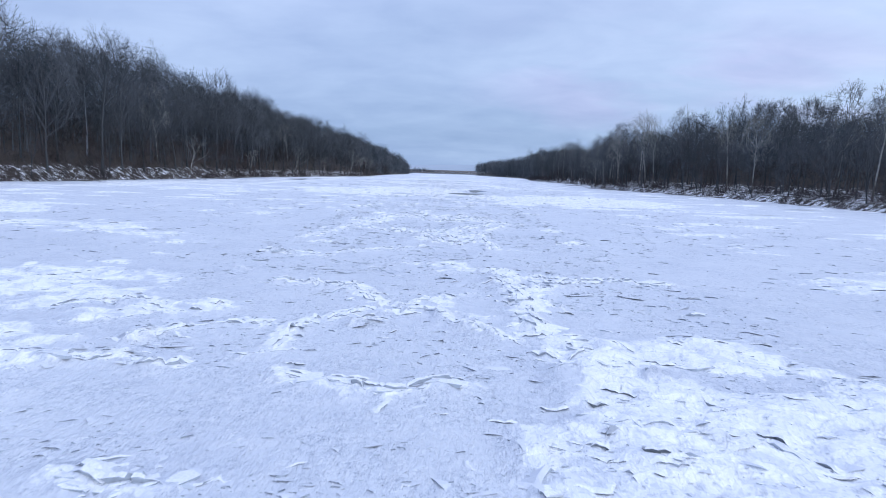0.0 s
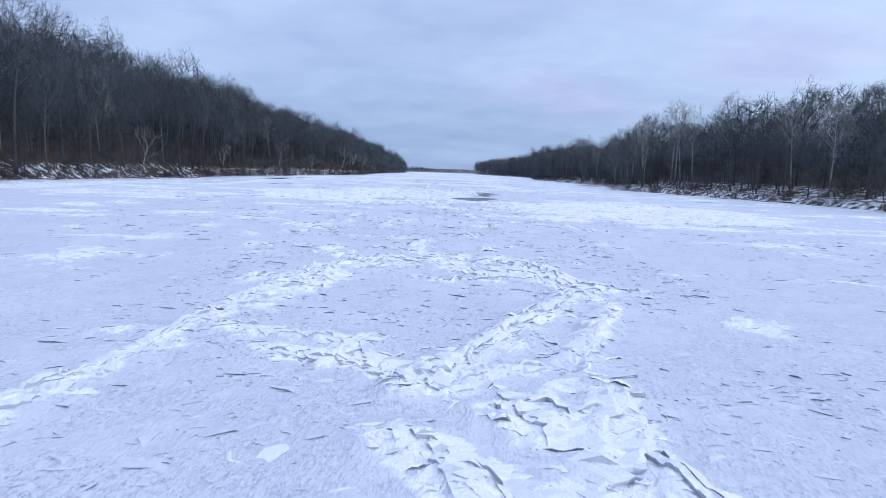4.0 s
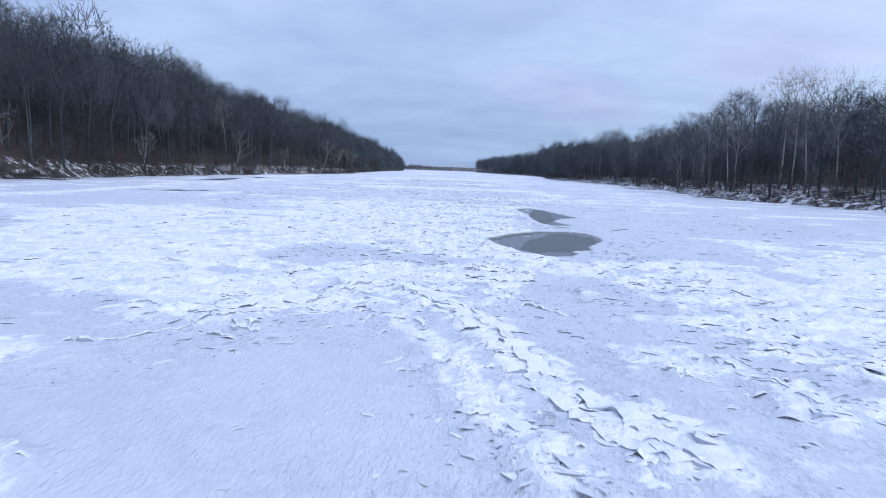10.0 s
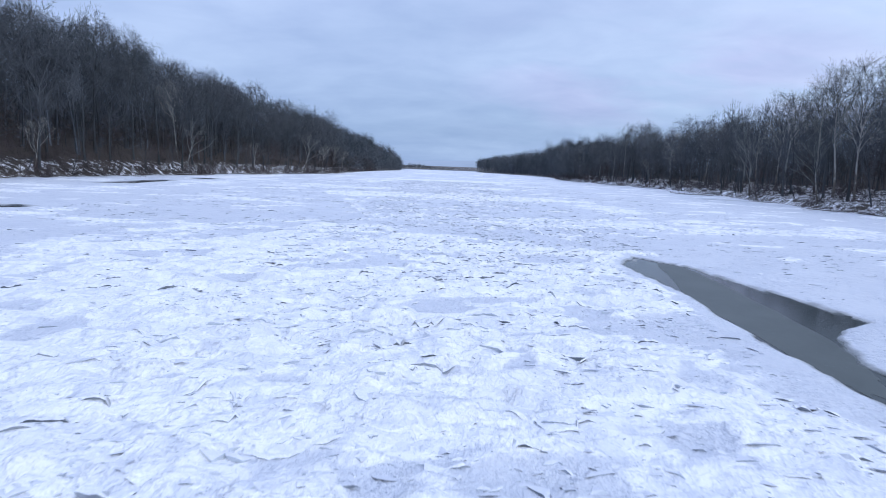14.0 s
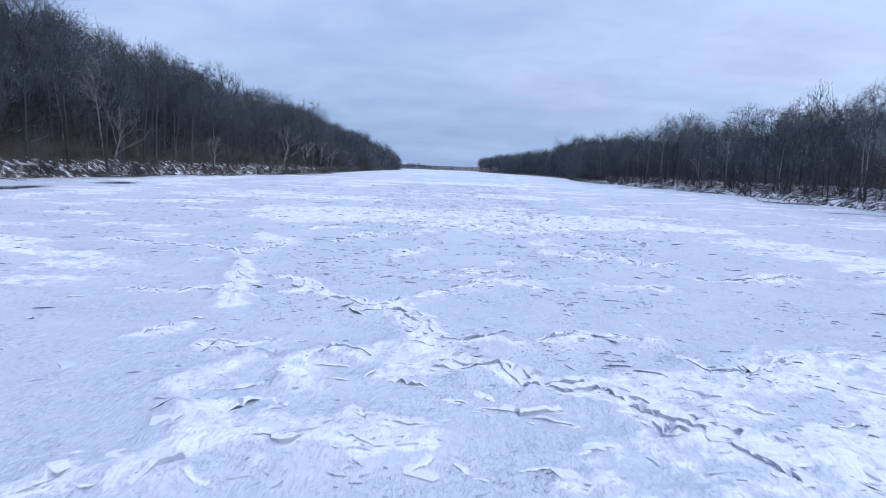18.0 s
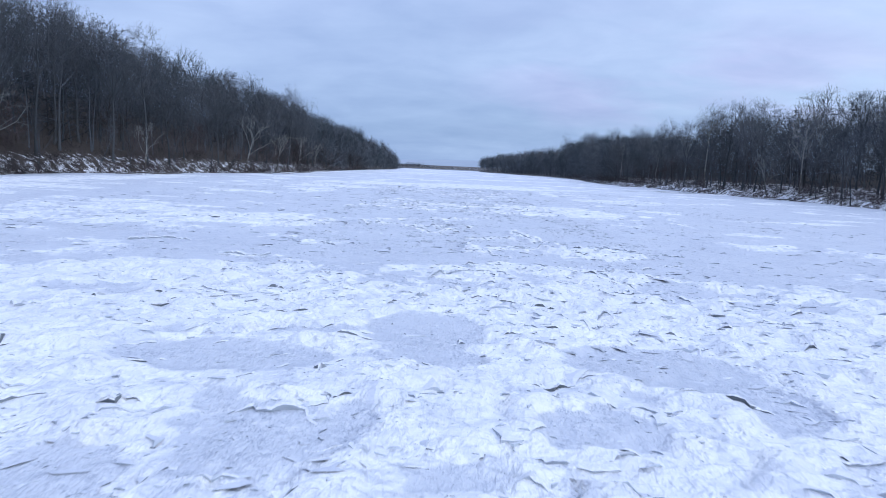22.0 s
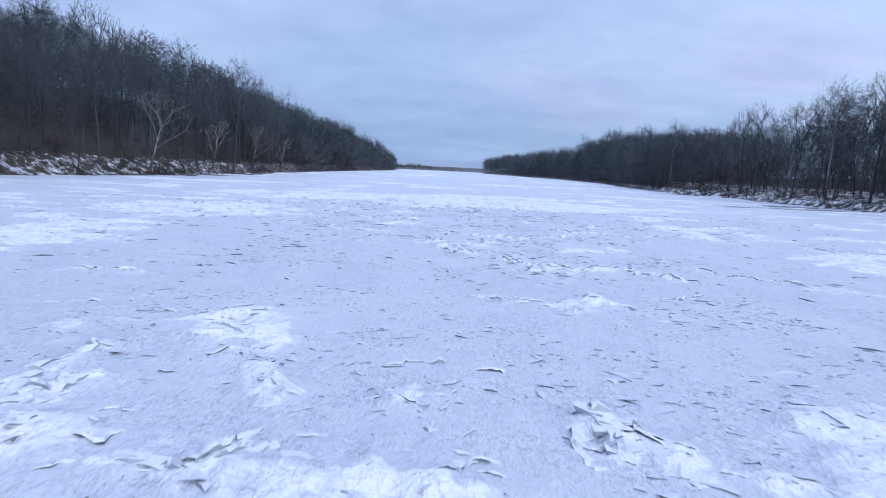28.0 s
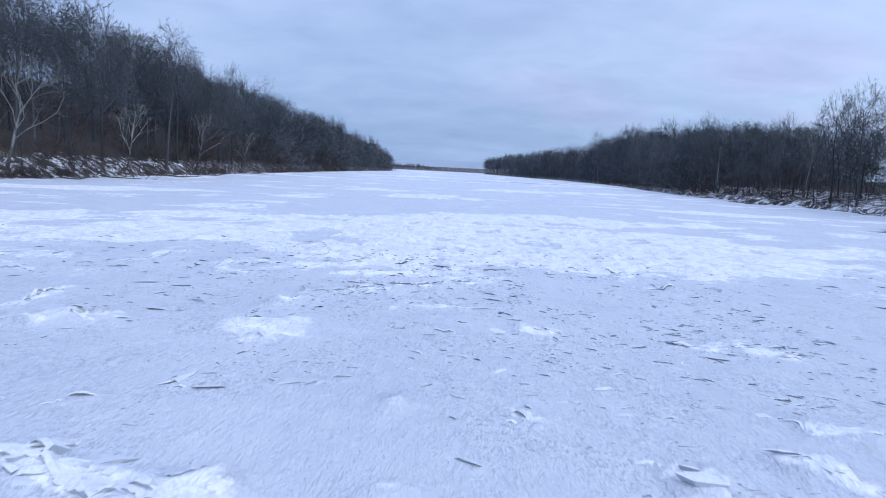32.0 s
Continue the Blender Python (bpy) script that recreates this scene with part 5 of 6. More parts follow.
def domed(seed, tall, clear, wide, limbs=12, subs=5, tips=4, twigs=6, stem=0.62, girth=0.0095, bulk=0.34, thick=0.020, reach=0.045, lean=(0, 0), rough=0.12, fine=5, span=1.45):
    """A full-grown bare tree: limbs fan out from the trunk, fork twice and end in sprays of twigs all over a rounded, uneven crown."""
    rng = np.random.default_rng(seed)
    steps = 6 if fine > 3 else 3
    axis = grow(rng, (0, 0, -0.4), (lean[0], lean[1], 1), tall * stem + 0.4, steps, 0.08, 0.045)
    radius = girth * tall * np.linspace(1, 0.34, steps + 1)
    radius[0] *= 1.35
    trunk, crown = Wood(), Wood()
    trunk.tube(axis, radius, 8 if fine > 3 else 3)
    half = np.array([wide * tall, wide * tall, tall * (1 - clear) * 0.5])
    middle = np.array([axis[-1, 0], axis[-1, 1], tall * (1 + clear) * 0.5])

    def at_crown(way, share):
        lump = 1 + rough * (np.sin(way[:, 0] * 4.1 + seed) + np.sin(way[:, 1] * 3.7 + 2 * seed) + np.sin(way[:, 2] * 5.3 + 3 * seed)) / 1.7
        return middle + half * way * (share * lump)[:, None]

    # limbs, evenly round the trunk and up it
    k = np.arange(limbs)
    up = 1 - span * (k + 0.5) / limbs + rng.normal(0, 0.06, limbs)
    up = np.clip(up, -0.6, 0.98)
    turn = 2.4 * k + rng.uniform(0, 6.28) + rng.normal(0, 0.3, limbs)
    flat = np.sqrt(1 - up * up)
    way = np.stack([np.cos(turn) * flat, np.sin(turn) * flat, up], -1)
    end = at_crown(way, rng.uniform(0.50, 0.72, limbs))
    out = np.hypot(end[:, 0] - middle[0], end[:, 1] - middle[1])
    start_z = np.clip(end[:, 2] - out * rng.uniform(0.6, 1.2, limbs) - 0.08 * tall, tall * min(clear, 0.3) * 0.8, tall * stem * 0.97)
    start = np.stack([np.interp(start_z, axis[:, 2], axis[:, n]) for n in (0, 1)] + [start_z], -1)
    bow = 0.5 * (start + end) + rng.normal(0, 0.022 * tall, (limbs, 3)) + np.array([0, 0, -0.01 * tall])
    r = girth * tall * bulk * rng.uniform(0.75, 1.15, limbs)
    crown.rods(start, bow, r, 0.7 * r, fine)
    crown.rods(bow, end, 0.7 * r, 0.40 * r, fine)

    def fork(way0, a, b, r0, count, spread, low, high, first):
        way1 = units(np.repeat(way0, count, 0) + rng.normal(0, spread, (len(way0) * count, 3)))
        t = rng.uniform(first, 1.0, len(way1))[:, None]
        p = np.repeat(a, count, 0) * (1 - t) + np.repeat(b, count, 0) * t
        return way1, p, at_crown(way1, rng.uniform(low, high, len(way1))), np.repeat(r0, count)

    way1, p1, q1, r1 = fork(way, bow, end, 0.34 * r, subs, 0.45, 0.68, 0.86, 0.0)
    mid1 = 0.5 * (p1 + q1) + rng.normal(0, 0.014 * tall, p1.shape)
    if fine > 3:
        crown.rods(p1, mid1, r1, 0.65 * r1, 3)
        crown.rods(mid1, q1, 0.65 * r1, np.maximum(0.35 * r1, 0.012), 3)
    else:
        slivers(crown, p1, q1, np.maximum(r1, 0.05))
    way2, p2, q2, r2 = fork(way1, mid1 if fine > 3 else p1, q1, np.maximum(0.45 * r1, thick * 1.3), tips, 0.30, 0.88, 1.0, 0.0)
    slivers(crown, p2, q2, r2)
    # sprays of twigs along the last branches
    t = rng.uniform(0.25, 1.0, len(p2) * twigs)[:, None]
    p3 = np.repeat(p2, twigs, 0) * (1 - t) + np.repeat(q2, twigs, 0) * t
    way3 = units(units(np.repeat(q2 - p2, twigs, 0)) + rng.normal(0, 0.55, p3.shape) + np.array([0, 0, 0.15]))
    slivers(crown, p3, p3 + way3 * (reach * tall * rng.uniform(0.45, 1.2, len(p3)))[:, None], np.full(len(p3), thick))
    return trunk.arrays(), crown.arrays()


def make_tree(name, seed, bark, twig, label, group, **shape):
    (tv, tf), (cv, cf) = domed(seed, **shape) if "subs" in shape else tree_parts(seed, **shape)
    root = tagged(new(name), label, "tree", group)
    for part_name, v, f, mat in (("trunk", tv, tf, bark), ("crown", cv, cf, twig)):
        ob = new(part_name, mesh_of(part_name, v, f, mat, smooth=part_name == "trunk"))
        ob.parent = root
    return root


def set_down(root, side, d, y, turn, scale, sink=0.1, first=False):
    x, yy, z = on_land(side, d, y)
    m = pose(x, yy, z - sink, 0, 0, turn) @ Matrix.Diagonal((scale, scale, scale, 1))
    if first:
        root.matrix_basis = m
        return root
    return copy_thing(root, m @ Matrix.Diagonal((1 / root.scale[0],) * 3 + (1,)))


rng = np.random.default_rng(11)
oak_label = "tall bare grey-brown hardwood tree on the wooded river bank"
oaks = [make_tree("hardwood_tree", 100 + k, BARK, TWIG, oak_label, "bare hardwood trees", tall=h, clear=c, wide=1.12 * w, stem=st, limbs=n + 4, subs=5, tips=7, twigs=5, reach=0.032)
        for k, (h, c, w, st, n) in enumerate([(31, 0.30, 0.22, 0.62, 9), (33, 0.36, 0.19, 0.66, 9), (29, 0.24, 0.26, 0.52, 10), (32, 0.34, 0.21, 0.70, 9), (28, 0.18, 0.25, 0.58, 10), (34, 0.40, 0.18, 0.68, 8), (30, 0.28, 0.24, 0.50, 9)])]
plane_label = "bare sycamore with flaking pale bark on the river bank"
planes = [make_tree("sycamore_tree", 200 + k, PALE, PALE, plane_label, "pale sycamores", tall=h, clear=c, wide=1.1 * w, stem=st, lean=l, thick=0.014, limbs=12, subs=5, tips=5, twigs=5, bulk=0.28, girth=0.0085, rough=0.18, reach=0.034)
          for k, (h, c, w, st, l) in enumerate([(32, 0.30, 0.18, 0.72, (0, 0)), (34, 0.36, 0.16, 0.76, (0.03, 0)), (31, 0.26, 0.22, 0.55, (0, 0.04)), (33, 0.32, 0.18, 0.66, (0, 0))])]
small_label = "slender bare sapling leaning out from the river bank"
smalls = [make_tree("riverside_tree", 300 + k, BARK, TWIG, small_label, "slender riverside trees", tall=h, clear=0.15, wide=0.32, twigs=9, kids=4, levels=1, lean=l, girth=0.010, thick=0.016, reach=0.08)
          for k, (h, l) in enumerate([(13, (0.25, 0)), (16, (0.12, 0.1)), (11, (0.5, 0.1))])]
leaning = [make_tree("leaning_sycamore", 320 + k, PALE, PALE, "pale-limbed sycamore leaning out over the frozen river", "pale sycamores", tall=h, clear=0.25, wide=0.42, twigs=4, kids=3, lean=l, stem=0.5, girth=0.015, thick=0.016, limbs=7, spread=1.0, bulk=0.36, flare=2.0, crook=0.30, steps=4)
           for k, (h, l) in enumerate([(21, (0.28, 0.05)), (18, (0.40, -0.1))])]
used = set()


def place(kinds, k, side, d, y, turn, scale):
    root = kinds[k % len(kinds)]
    if root.name not in used:
        used.add(root.name)
        return set_down(root, side, d, y, turn, scale, first=True)
    x, yy, z = on_land(side, d, y)
    keep = Matrix.Diagonal([scale / s for s in root.scale] + [1])
    return copy_thing(root, pose(x, yy, z - 0.1, 0, 0, turn) @ keep)


def stand(side, y, d=5):
    """How tall the woods are along each bank."""
    if side < 0:
        return float(np.interp(y, [130, 190, 260, 310, 360, 420, 480, 640, 700, 950], [1.0, 1.12, 1.15, 1.16, 1.10, 1.0, 0.93, 0.90, 0.98, 1.06])) * float(np.interp(d, [10, 35, 95], [1.0, 0.92, 0.80]))
    return float(np.interp(y, [150, 230, 275, 380, 440, 535, 560, 610, 660, 750, 950], [0.66, 0.70, 0.82, 0.74, 0.80, 0.94, 0.70, 0.60, 0.74, 0.92, 1.08]))


def swell(side, y):
    """Stands of taller and lower trees along the bank."""
    return 0.74 + 0.52 * float(fbm(np.array([y / 16.0]), np.array([side * 9.0]), 111, 2)[0])


# sycamores that stand out along the banks: side, inland, along, scale
SYCAMORES = [(1, 9, 205, 0.80), (1, 12, 223, 0.82), (1, 7, 262, 0.92), (1, 10, 276, 1.0), (1, 12, 285, 0.98), (1, 13, 293, 1.06), (1, 7, 305, 0.9), (1, 9, 318, 0.95), (1, 12, 333, 0.97),
             (1, 8, 346, 0.88), (1, 11, 358, 0.9), (1, 7, 376, 0.85), (1, 16, 392, 0.8), (1, 8, 150, 0.78), (1, 14, 172, 0.76), (1, 12, 438, 0.85), (1, 9, 466, 0.82), (1, 8, 523, 1.0), (1, 6, 540, 0.85), (1, 10, 585, 0.66), (1, 9, 640, 0.74),
             (-1, 9, 402, 0.9), (-1, 9, 236, 0.95)]
LEANING = [(-1, 3, 511, 1.0), (-1, 3, 548, 0.85), (-1, 3, 590, 0.85), (-1, 2, 452, 0.75), (-1, 3, 396, 0.9), (-1, 3, 640, 0.8), (-1, 3, 250, 0.8), (-1, 3, 318, 0.7), (1, 2, 352, 0.8), (1, 2, 470, 0.7), (1, 2, 310, 0.7)]
for k, (side, d, y, s) in enumerate(LEANING):
    place(leaning, k, side, d, y, (0 if side < 0 else 180) + 25 * (k % 3 - 1), s)
for k, (side, d, y, s) in enumerate(SYCAMORES):
    place(planes, k, side, d, y, k * 77, s)
k = 0
for side, first, last in ((-1, 132, 640), (1, 118, 660)):
    y = first
    while y < last:
        for row, (d0, d1) in enumerate(((3, 9), (10, 20))):
            k += 1
            tallness = rng.uniform(0.86, 1.14) * stand(side, y) * swell(side, y)
            place(oaks, int(rng.integers(7)), side, rng.uniform(d0, d1), y + rng.uniform(-2, 2), rng.uniform(0, 360), tallness)
        y += 12.5
y = 125
while y < 650:
    for side in (-1, 1):
        place(smalls, int(rng.integers(3)), side, rng.uniform(0.8, 4.0), y + rng.uniform(-4, 4), (0 if side < 0 else 180) + rng.uniform(-50, 50), rng.uniform(0.7, 1.15))
    y += 17


# ---------------------------------------------------------------- woods behind, too many to count
def simple_tree(seed, tall, clear, wide, thick, **more):
    (tv, tf), (cv, cf) = domed(seed, tall, clear, wide, thick=thick, fine=3, **more)
    return np.concatenate([tv, cv]), np.concatenate([tf, cf + len(tv)])


def scatter(name, label, kinds, spots, mat, category="woods"):
    vs, fs, ts, n = [], [], [], 0
    shades = np.random.default_rng(len(spots)).uniform(0, 1, len(spots))
    for k, (x, y, z, turn, s) in enumerate(spots):
        v, f = kinds[k % len(kinds)]
        c, q = math.cos(turn) * s, math.sin(turn) * s
        vs.append(np.stack([v[:, 0] * c - v[:, 1] * q + x, v[:, 0] * q + v[:, 1] * c + y, v[:, 2] * s + z], -1))
        fs.append(f + n)
        ts.append(np.full(len(v), shades[k]))
        n += len(v)
    me = mesh_of(name, np.concatenate(vs), np.concatenate(fs), mat)
    give(me, "tone", np.concatenate(ts))
    return tagged(new(name, me), label, category, kind="stuff")


def spots_along(side, first, last, count, d0, d1, low, high, power=1.0, wavy=False):
    out = []
    for _ in range(count):
        y = rng.uniform(first, last)
        d = d0 + (d1 - d0) * rng.uniform() ** power
        x, yy, z = on_land(side, d, y)
        out.append((x, yy, z, rng.uniform(0, 6.28), rng.uniform(low, high) * (swell(side, y) * stand(side, y, d) if wavy else 1)))
    return out


mids = [simple_tree(400 + k, 28 + 2 * (k % 4), 0.24 + 0.06 * (k % 3), 0.215 + 0.025 * (k % 3), 0.055, limbs=9, subs=3, tips=5, twigs=3, girth=0.0065, reach=0.034, span=1.05) for k in range(9)]
lows = [simple_tree(430 + k, 13 + 2 * (k % 3), 0.06, 0.34, 0.034, limbs=6, subs=3, tips=3, twigs=3, stem=0.5, girth=0.005, reach=0.09) for k in range(5)]
for side, name, label in ((-1, "left", "dense bare winter woodland on the river bluff"), (1, "right", "dense bare winter woodland along the low bank")):
    spots = spots_along(side, 100, 640, 680 if side < 0 else 460, 9, 105, 0.72, 1.10, 1.15, True) + spots_along(side, 640, 950, 250, 2, 60, 0.85, 1.15, 1.0, True)
    scatter("woodland_" + name + "_bank", label, mids, spots, WOODS)
    scatter("understorey_" + name + "_bank", "thicket of small bare trees beneath the tall ones", lows, spots_along(side, 100, 640, 360, 14, 60, 0.75, 1.5), WOODS)
    scatter("thicket_" + name + "_bank", "reddish-brown thicket of small bare trees by the water", lows, spots_along(side, 100, 900, 360, 1.5 if side < 0 else 12, 18 if side < 0 else 28, 0.45, 1.05), BRUSH)
fars = [simple_tree(450 + k, 32, 0.04, 0.26, 0.13, limbs=6, subs=3, tips=3, twigs=2, girth=0.006, reach=0.075) for k in range(6)]


def ending(y, first, last, low):
    return float(np.interp(y, [first, last], [1, low]))


far_spots = [(x, y, z, r, q * ending(y, 1100, 1395, 0.62)) for x, y, z, r, q in spots_along(-1, 930, 1395, 400, 1, 50, 0.8, 1.15)]
far_spots += [(x, y, z, r, q * ending(y, 1150, 1720, 0.95)) for x, y, z, r, q in spots_along(1, 930, 1720, 560, 1, 45, 0.85, 1.15)]
far_spots += spots_along(-1, 1420, 2500, 160, 1, 60, 0.5, 0.8)
far_spots += [(x, rng.uniform(2480, 2640), 1.0, rng.uniform(0, 6), rng.uniform(0.45, 0.8) * (0.7 + 0.3 * math.sin(x / 40))) for x in rng.uniform(-450, -30, 300)]
scatter("woodland_far_banks", "distant bare woods along both banks of the river", fars, far_spots, WOODS)


# saplings and brush that close the woods off below the crowns
def clump(seed, stems, tall, wide, thick):
    rng = np.random.default_rng(seed)
    w = Wood()
    base = np.stack([rng.normal(0, wide * 0.4, stems), rng.normal(0, wide * 0.4, stems), rng.uniform(-0.3, 0.62, stems) * tall], -1)
    tip = base + np.stack([rng.normal(0, 0.55, stems), rng.normal(0, 0.55, stems), rng.uniform(0.0, 0.9, stems)], -1) * tall * 0.36
    slivers(w, base, tip, rng.uniform(0.6, 1.3, stems) * thick)
    return w.arrays()


clumps = [clump(470 + k, 64, 11 + k, 6.5, 0.085) for k in range(5)]
for side, name, first in ((-1, "left", 20), (1, "right", 20)):
    spots = spots_along(side, 100, 640, 900, first, 120, 0.85, 1.9, 1.0, True) + spots_along(side, 640, 1000, 520, 4, 75, 0.9, 2.1) + spots_along(side, 930, 1400, 300, 2, 30, 0.8, 1.7)
    scatter("saplings_" + name + "_bank", "close-grown bare saplings filling the wood behind", clumps, spots, WOODS)


# scrub along the water's edge
def scrub(seed, stems, tall, wide, thick, bend, side):
    rng = np.random.default_rng(seed)
    w = Wood()
    base = np.stack([rng.normal(0, wide * 0.25, stems), rng.normal(0, wide * 0.25, stems), np.full(stems, -0.1)], -1)
    way = np.stack([rng.normal(0, bend, stems), rng.normal(0, bend, stems), np.ones(stems)], -1)
    long = tall * rng.uniform(0.4, 1.1, stems)[:, None]
    tip = base + way * long
    w.spikes(base, tip, thick)
    for _ in range(side):
        at = rng.uniform(0.25, 0.95, stems)[:, None]
        p = base + (tip - base) * at
        slivers(w, p, p + (way * 0.45 + rng.normal(0, 0.55, (stems, 3))) * long * 0.33, np.full(stems, thick * 0.7))
    return w.arrays()


def tufts(spots):
    """Brush grows in patches."""
    keep = fbm(np.array([p[0] for p in spots]) / 4.0, np.array([p[1] for p in spots]) / 5.0, 117, 2) > 0.46
    return [p for p, k in zip(spots, keep) if k]


bushes = [scrub(500 + k, 15, 3.4, 3.0, 0.030, 0.65, 6) for k in range(5)]
for side, name in ((-1, "left"), (1, "right")):
    scatter("scrub_" + name + "_bank", "reddish-brown leafless scrub along the river bank", bushes, tufts(spots_along(side, 105, 900, 1750, -0.5, 11 if side < 0 else 15, 0.4, 1.25, 1.6 if side < 0 else 1.2)), BRUSH, "scrub")


# ---------------------------------------------------------------- driftwood
def wood_with_snow():
    m, add, link, b, co = material("weathered_log")
    f = noise_at(add, link, co, 6.0, 4.0, 0.6, (1.0, 1.0, 0.3))
    geo = add("ShaderNodeNewGeometry")
    sep = add("ShaderNodeSeparateXYZ")
    link(geo.outputs["Normal"], sep.inputs[0])
    lying = ramp(add, link, maths(add, link, "ADD", sep.outputs[2], maths(add, link, "MULTIPLY", f, 0.4)), [(0.86, grey(0)), (0.98, grey(1))])
    col = mixed(add, link, f, (0.040, 0.034, 0.030), (0.13, 0.115, 0.10))
    link(mixed(add, link, lying, col, (0.80, 0.82, 0.85)), b.inputs["Base Color"])
    b.inputs["Roughness"].default_value = 0.9
    return m


LOG = wood_with_snow()


def make_log(seed, long):
    rng = np.random.default_rng(seed)
    root = tagged(new("fallen_tree"), "snow-dusted fallen tree lying at the frozen water's edge", "fallen tree", "driftwood along the banks")
    trunk = Wood()
    axis = grow(rng, (0, 0, 0.15), (1, 0, 0.05), long, 6, 0.0, 0.07)
    trunk.tube(axis, np.linspace(0.26, 0.07, 7), 7)
    parts = [("trunk", trunk)]
    for n in range(8):
        at = rng.uniform(1.0, 5.9)
        p = axis[int(at)] + (at - int(at)) * (axis[int(at) + 1] - axis[int(at)])
        line = grow(rng, p, (0.6, rng.normal(0, 0.9), rng.uniform(0.0, 0.9)), long * rng.uniform(0.15, 0.40), 3, 0.05, 0.25)
        w = Wood()
        w.tube(line, (0.085, 0.065, 0.045, 0.02), 4)
        tips = [(line[k], line[k] + unit(rng.normal(0, 1, 3) + np.array([0.3, 0, 0.4])) * long * 0.10) for k in (1, 2, 3, 2, 3)]
        w.spikes([q for q, _ in tips], [q for _, q in tips], 0.028)
        parts.append(("limb", w))
    for part_name, w in parts:
        v, f = w.arrays()
        new(part_name, mesh_of(part_name, v, f, LOG)).parent = root
    return root


logs = [make_log(600 + k, (9, 12, 7)[k]) for k in range(3)]
# side, inland, along, turn
DRIFT = [(1, -2, 376, 150), (1, -3, 379, 165), (1, -1, 281, 130), (1, -2, 286, 100), (1, 0.5, 291, 170), (1, -0.5, 276, 120), (1, 0, 232, 110), (1, 0.5, 205, 140), (1, 0, 160, 120), (1, 0, 330, 100), (1, 0.5, 455, 150), (1, 0, 540, 120), (1, 0.2, 620, 140),
         (-1, 0, 446, 40), (-1, 0.5, 456, 10), (-1, -1, 436, 60), (-1, 0.4, 170, 60), (-1, 0, 200, 20), (-1, 0.6, 238, 50), (-1, 0, 262, 30), (-1, 0.5, 300, 70), (-1, 0, 352, 20), (-1, 0.4, 385, 50), (-1, 0, 520, 30), (-1, -0.6, 534, 65), (-1, 0.3, 560, 20), (-1, 0, 590, 50), (-1, 0.2, 640, 60)]
for k, (side, d, y, turn) in enumerate(DRIFT):
    x, yy, z = on_land(side, max(d, 0.6), y)
    x = x - side * (max(d, 0.6) - d)
    m = pose(x, yy, max(z, 0) * (d > 0) + 0.02, 0, 0, turn + (0 if side > 0 else -40))
    if k < 3:
        logs[k].matrix_basis = m
    else:
        copy_thing(logs[k % 3], m)


# ---------------------------------------------------------------- slabs of broken ice
def slab_arrays(rng, x, y, z, size, rear, turn, flat):
    """Thin plates that have ridden up: one broken edge stands proud, the other is buried in snow."""
    n, k = len(x), 6
    ang = (np.arange(k) / k * 2 * np.pi)[None] + rng.uniform(-0.40, 0.40, (n, k))
    r = size[:, None] * rng.uniform(0.5, 1.2, (n, k))
    px, py = r * np.cos(ang), r * np.sin(ang) * flat[:, None]
    up = rear[:, None] * (0.25 - 0.95 * py / (size * flat)[:, None]) + rng.normal(0, 0.006, (n, k))
    c, q = np.cos(turn)[:, None], np.sin(turn)[:, None]
    qx, qy = px * c - py * q, px * q + py * c
    under = 0.015 + 0.40 * rear[:, None] + 0 * up
    rings = [np.stack([qx * f + x[:, None], qy * f + y[:, None], z[:, None] + up + dz], -1) for f, dz in ((0.80, -under - 0.10), (0.97, -under * 0.6), (1.0, 0 * under))]
    v = np.stack(rings, 1).reshape(n, 3 * k, 3)
    mid = np.stack([x, y, z + rear * 0.30 + 0.012], -1)[:, None]
    v = np.concatenate([v, mid], 1)
    i = np.arange(k)
    j = (i + 1) % k
    f = []
    for ring in (0, 1):
        a, b, c, d = ring * k + i, ring * k + j, (ring + 1) * k + j, (ring + 1) * k + i
        f += [np.stack([a, b, c], -1), np.stack([a, c, d], -1)]
    f.append(np.stack([2 * k + i, 2 * k + j, np.full(k, 3 * k)], -1))
    return v, np.concatenate(f)


def ridge_slabs(rng):
    """Plates in a row along each ridge, broken edges to the same side."""
    out = []
    for w, *c in RIDGES:
        if w < 0.25:
            continue
        for k in range(0, len(c) - 2, 2):
            a, b = np.array(c[k:k + 2]), np.array(c[k + 2:k + 4])
            if b[0] < a[0]:
                a, b = b, a
            long, angle = np.linalg.norm(b - a), math.atan2(b[1] - a[1], b[0] - a[0])
            at = rng.uniform(0, 0.3)
            while at < long:
                big = min(0.55, min(0.20 + 0.16 * w, 0.05 + 0.45 * w) * math.exp(rng.normal(0, 0.35)))
                if rng.uniform() < 0.6:
                    off = rng.normal(0, 0.16 * w + 0.04)
                    p = a + (b - a) * at / long
                    out.append((p[0] - math.sin(angle) * off, p[1] + math.cos(angle) * off, big, angle + rng.normal(0, 0.32)))
                at += big * rng.uniform(0.7, 1.7)
    return np.array(out).T


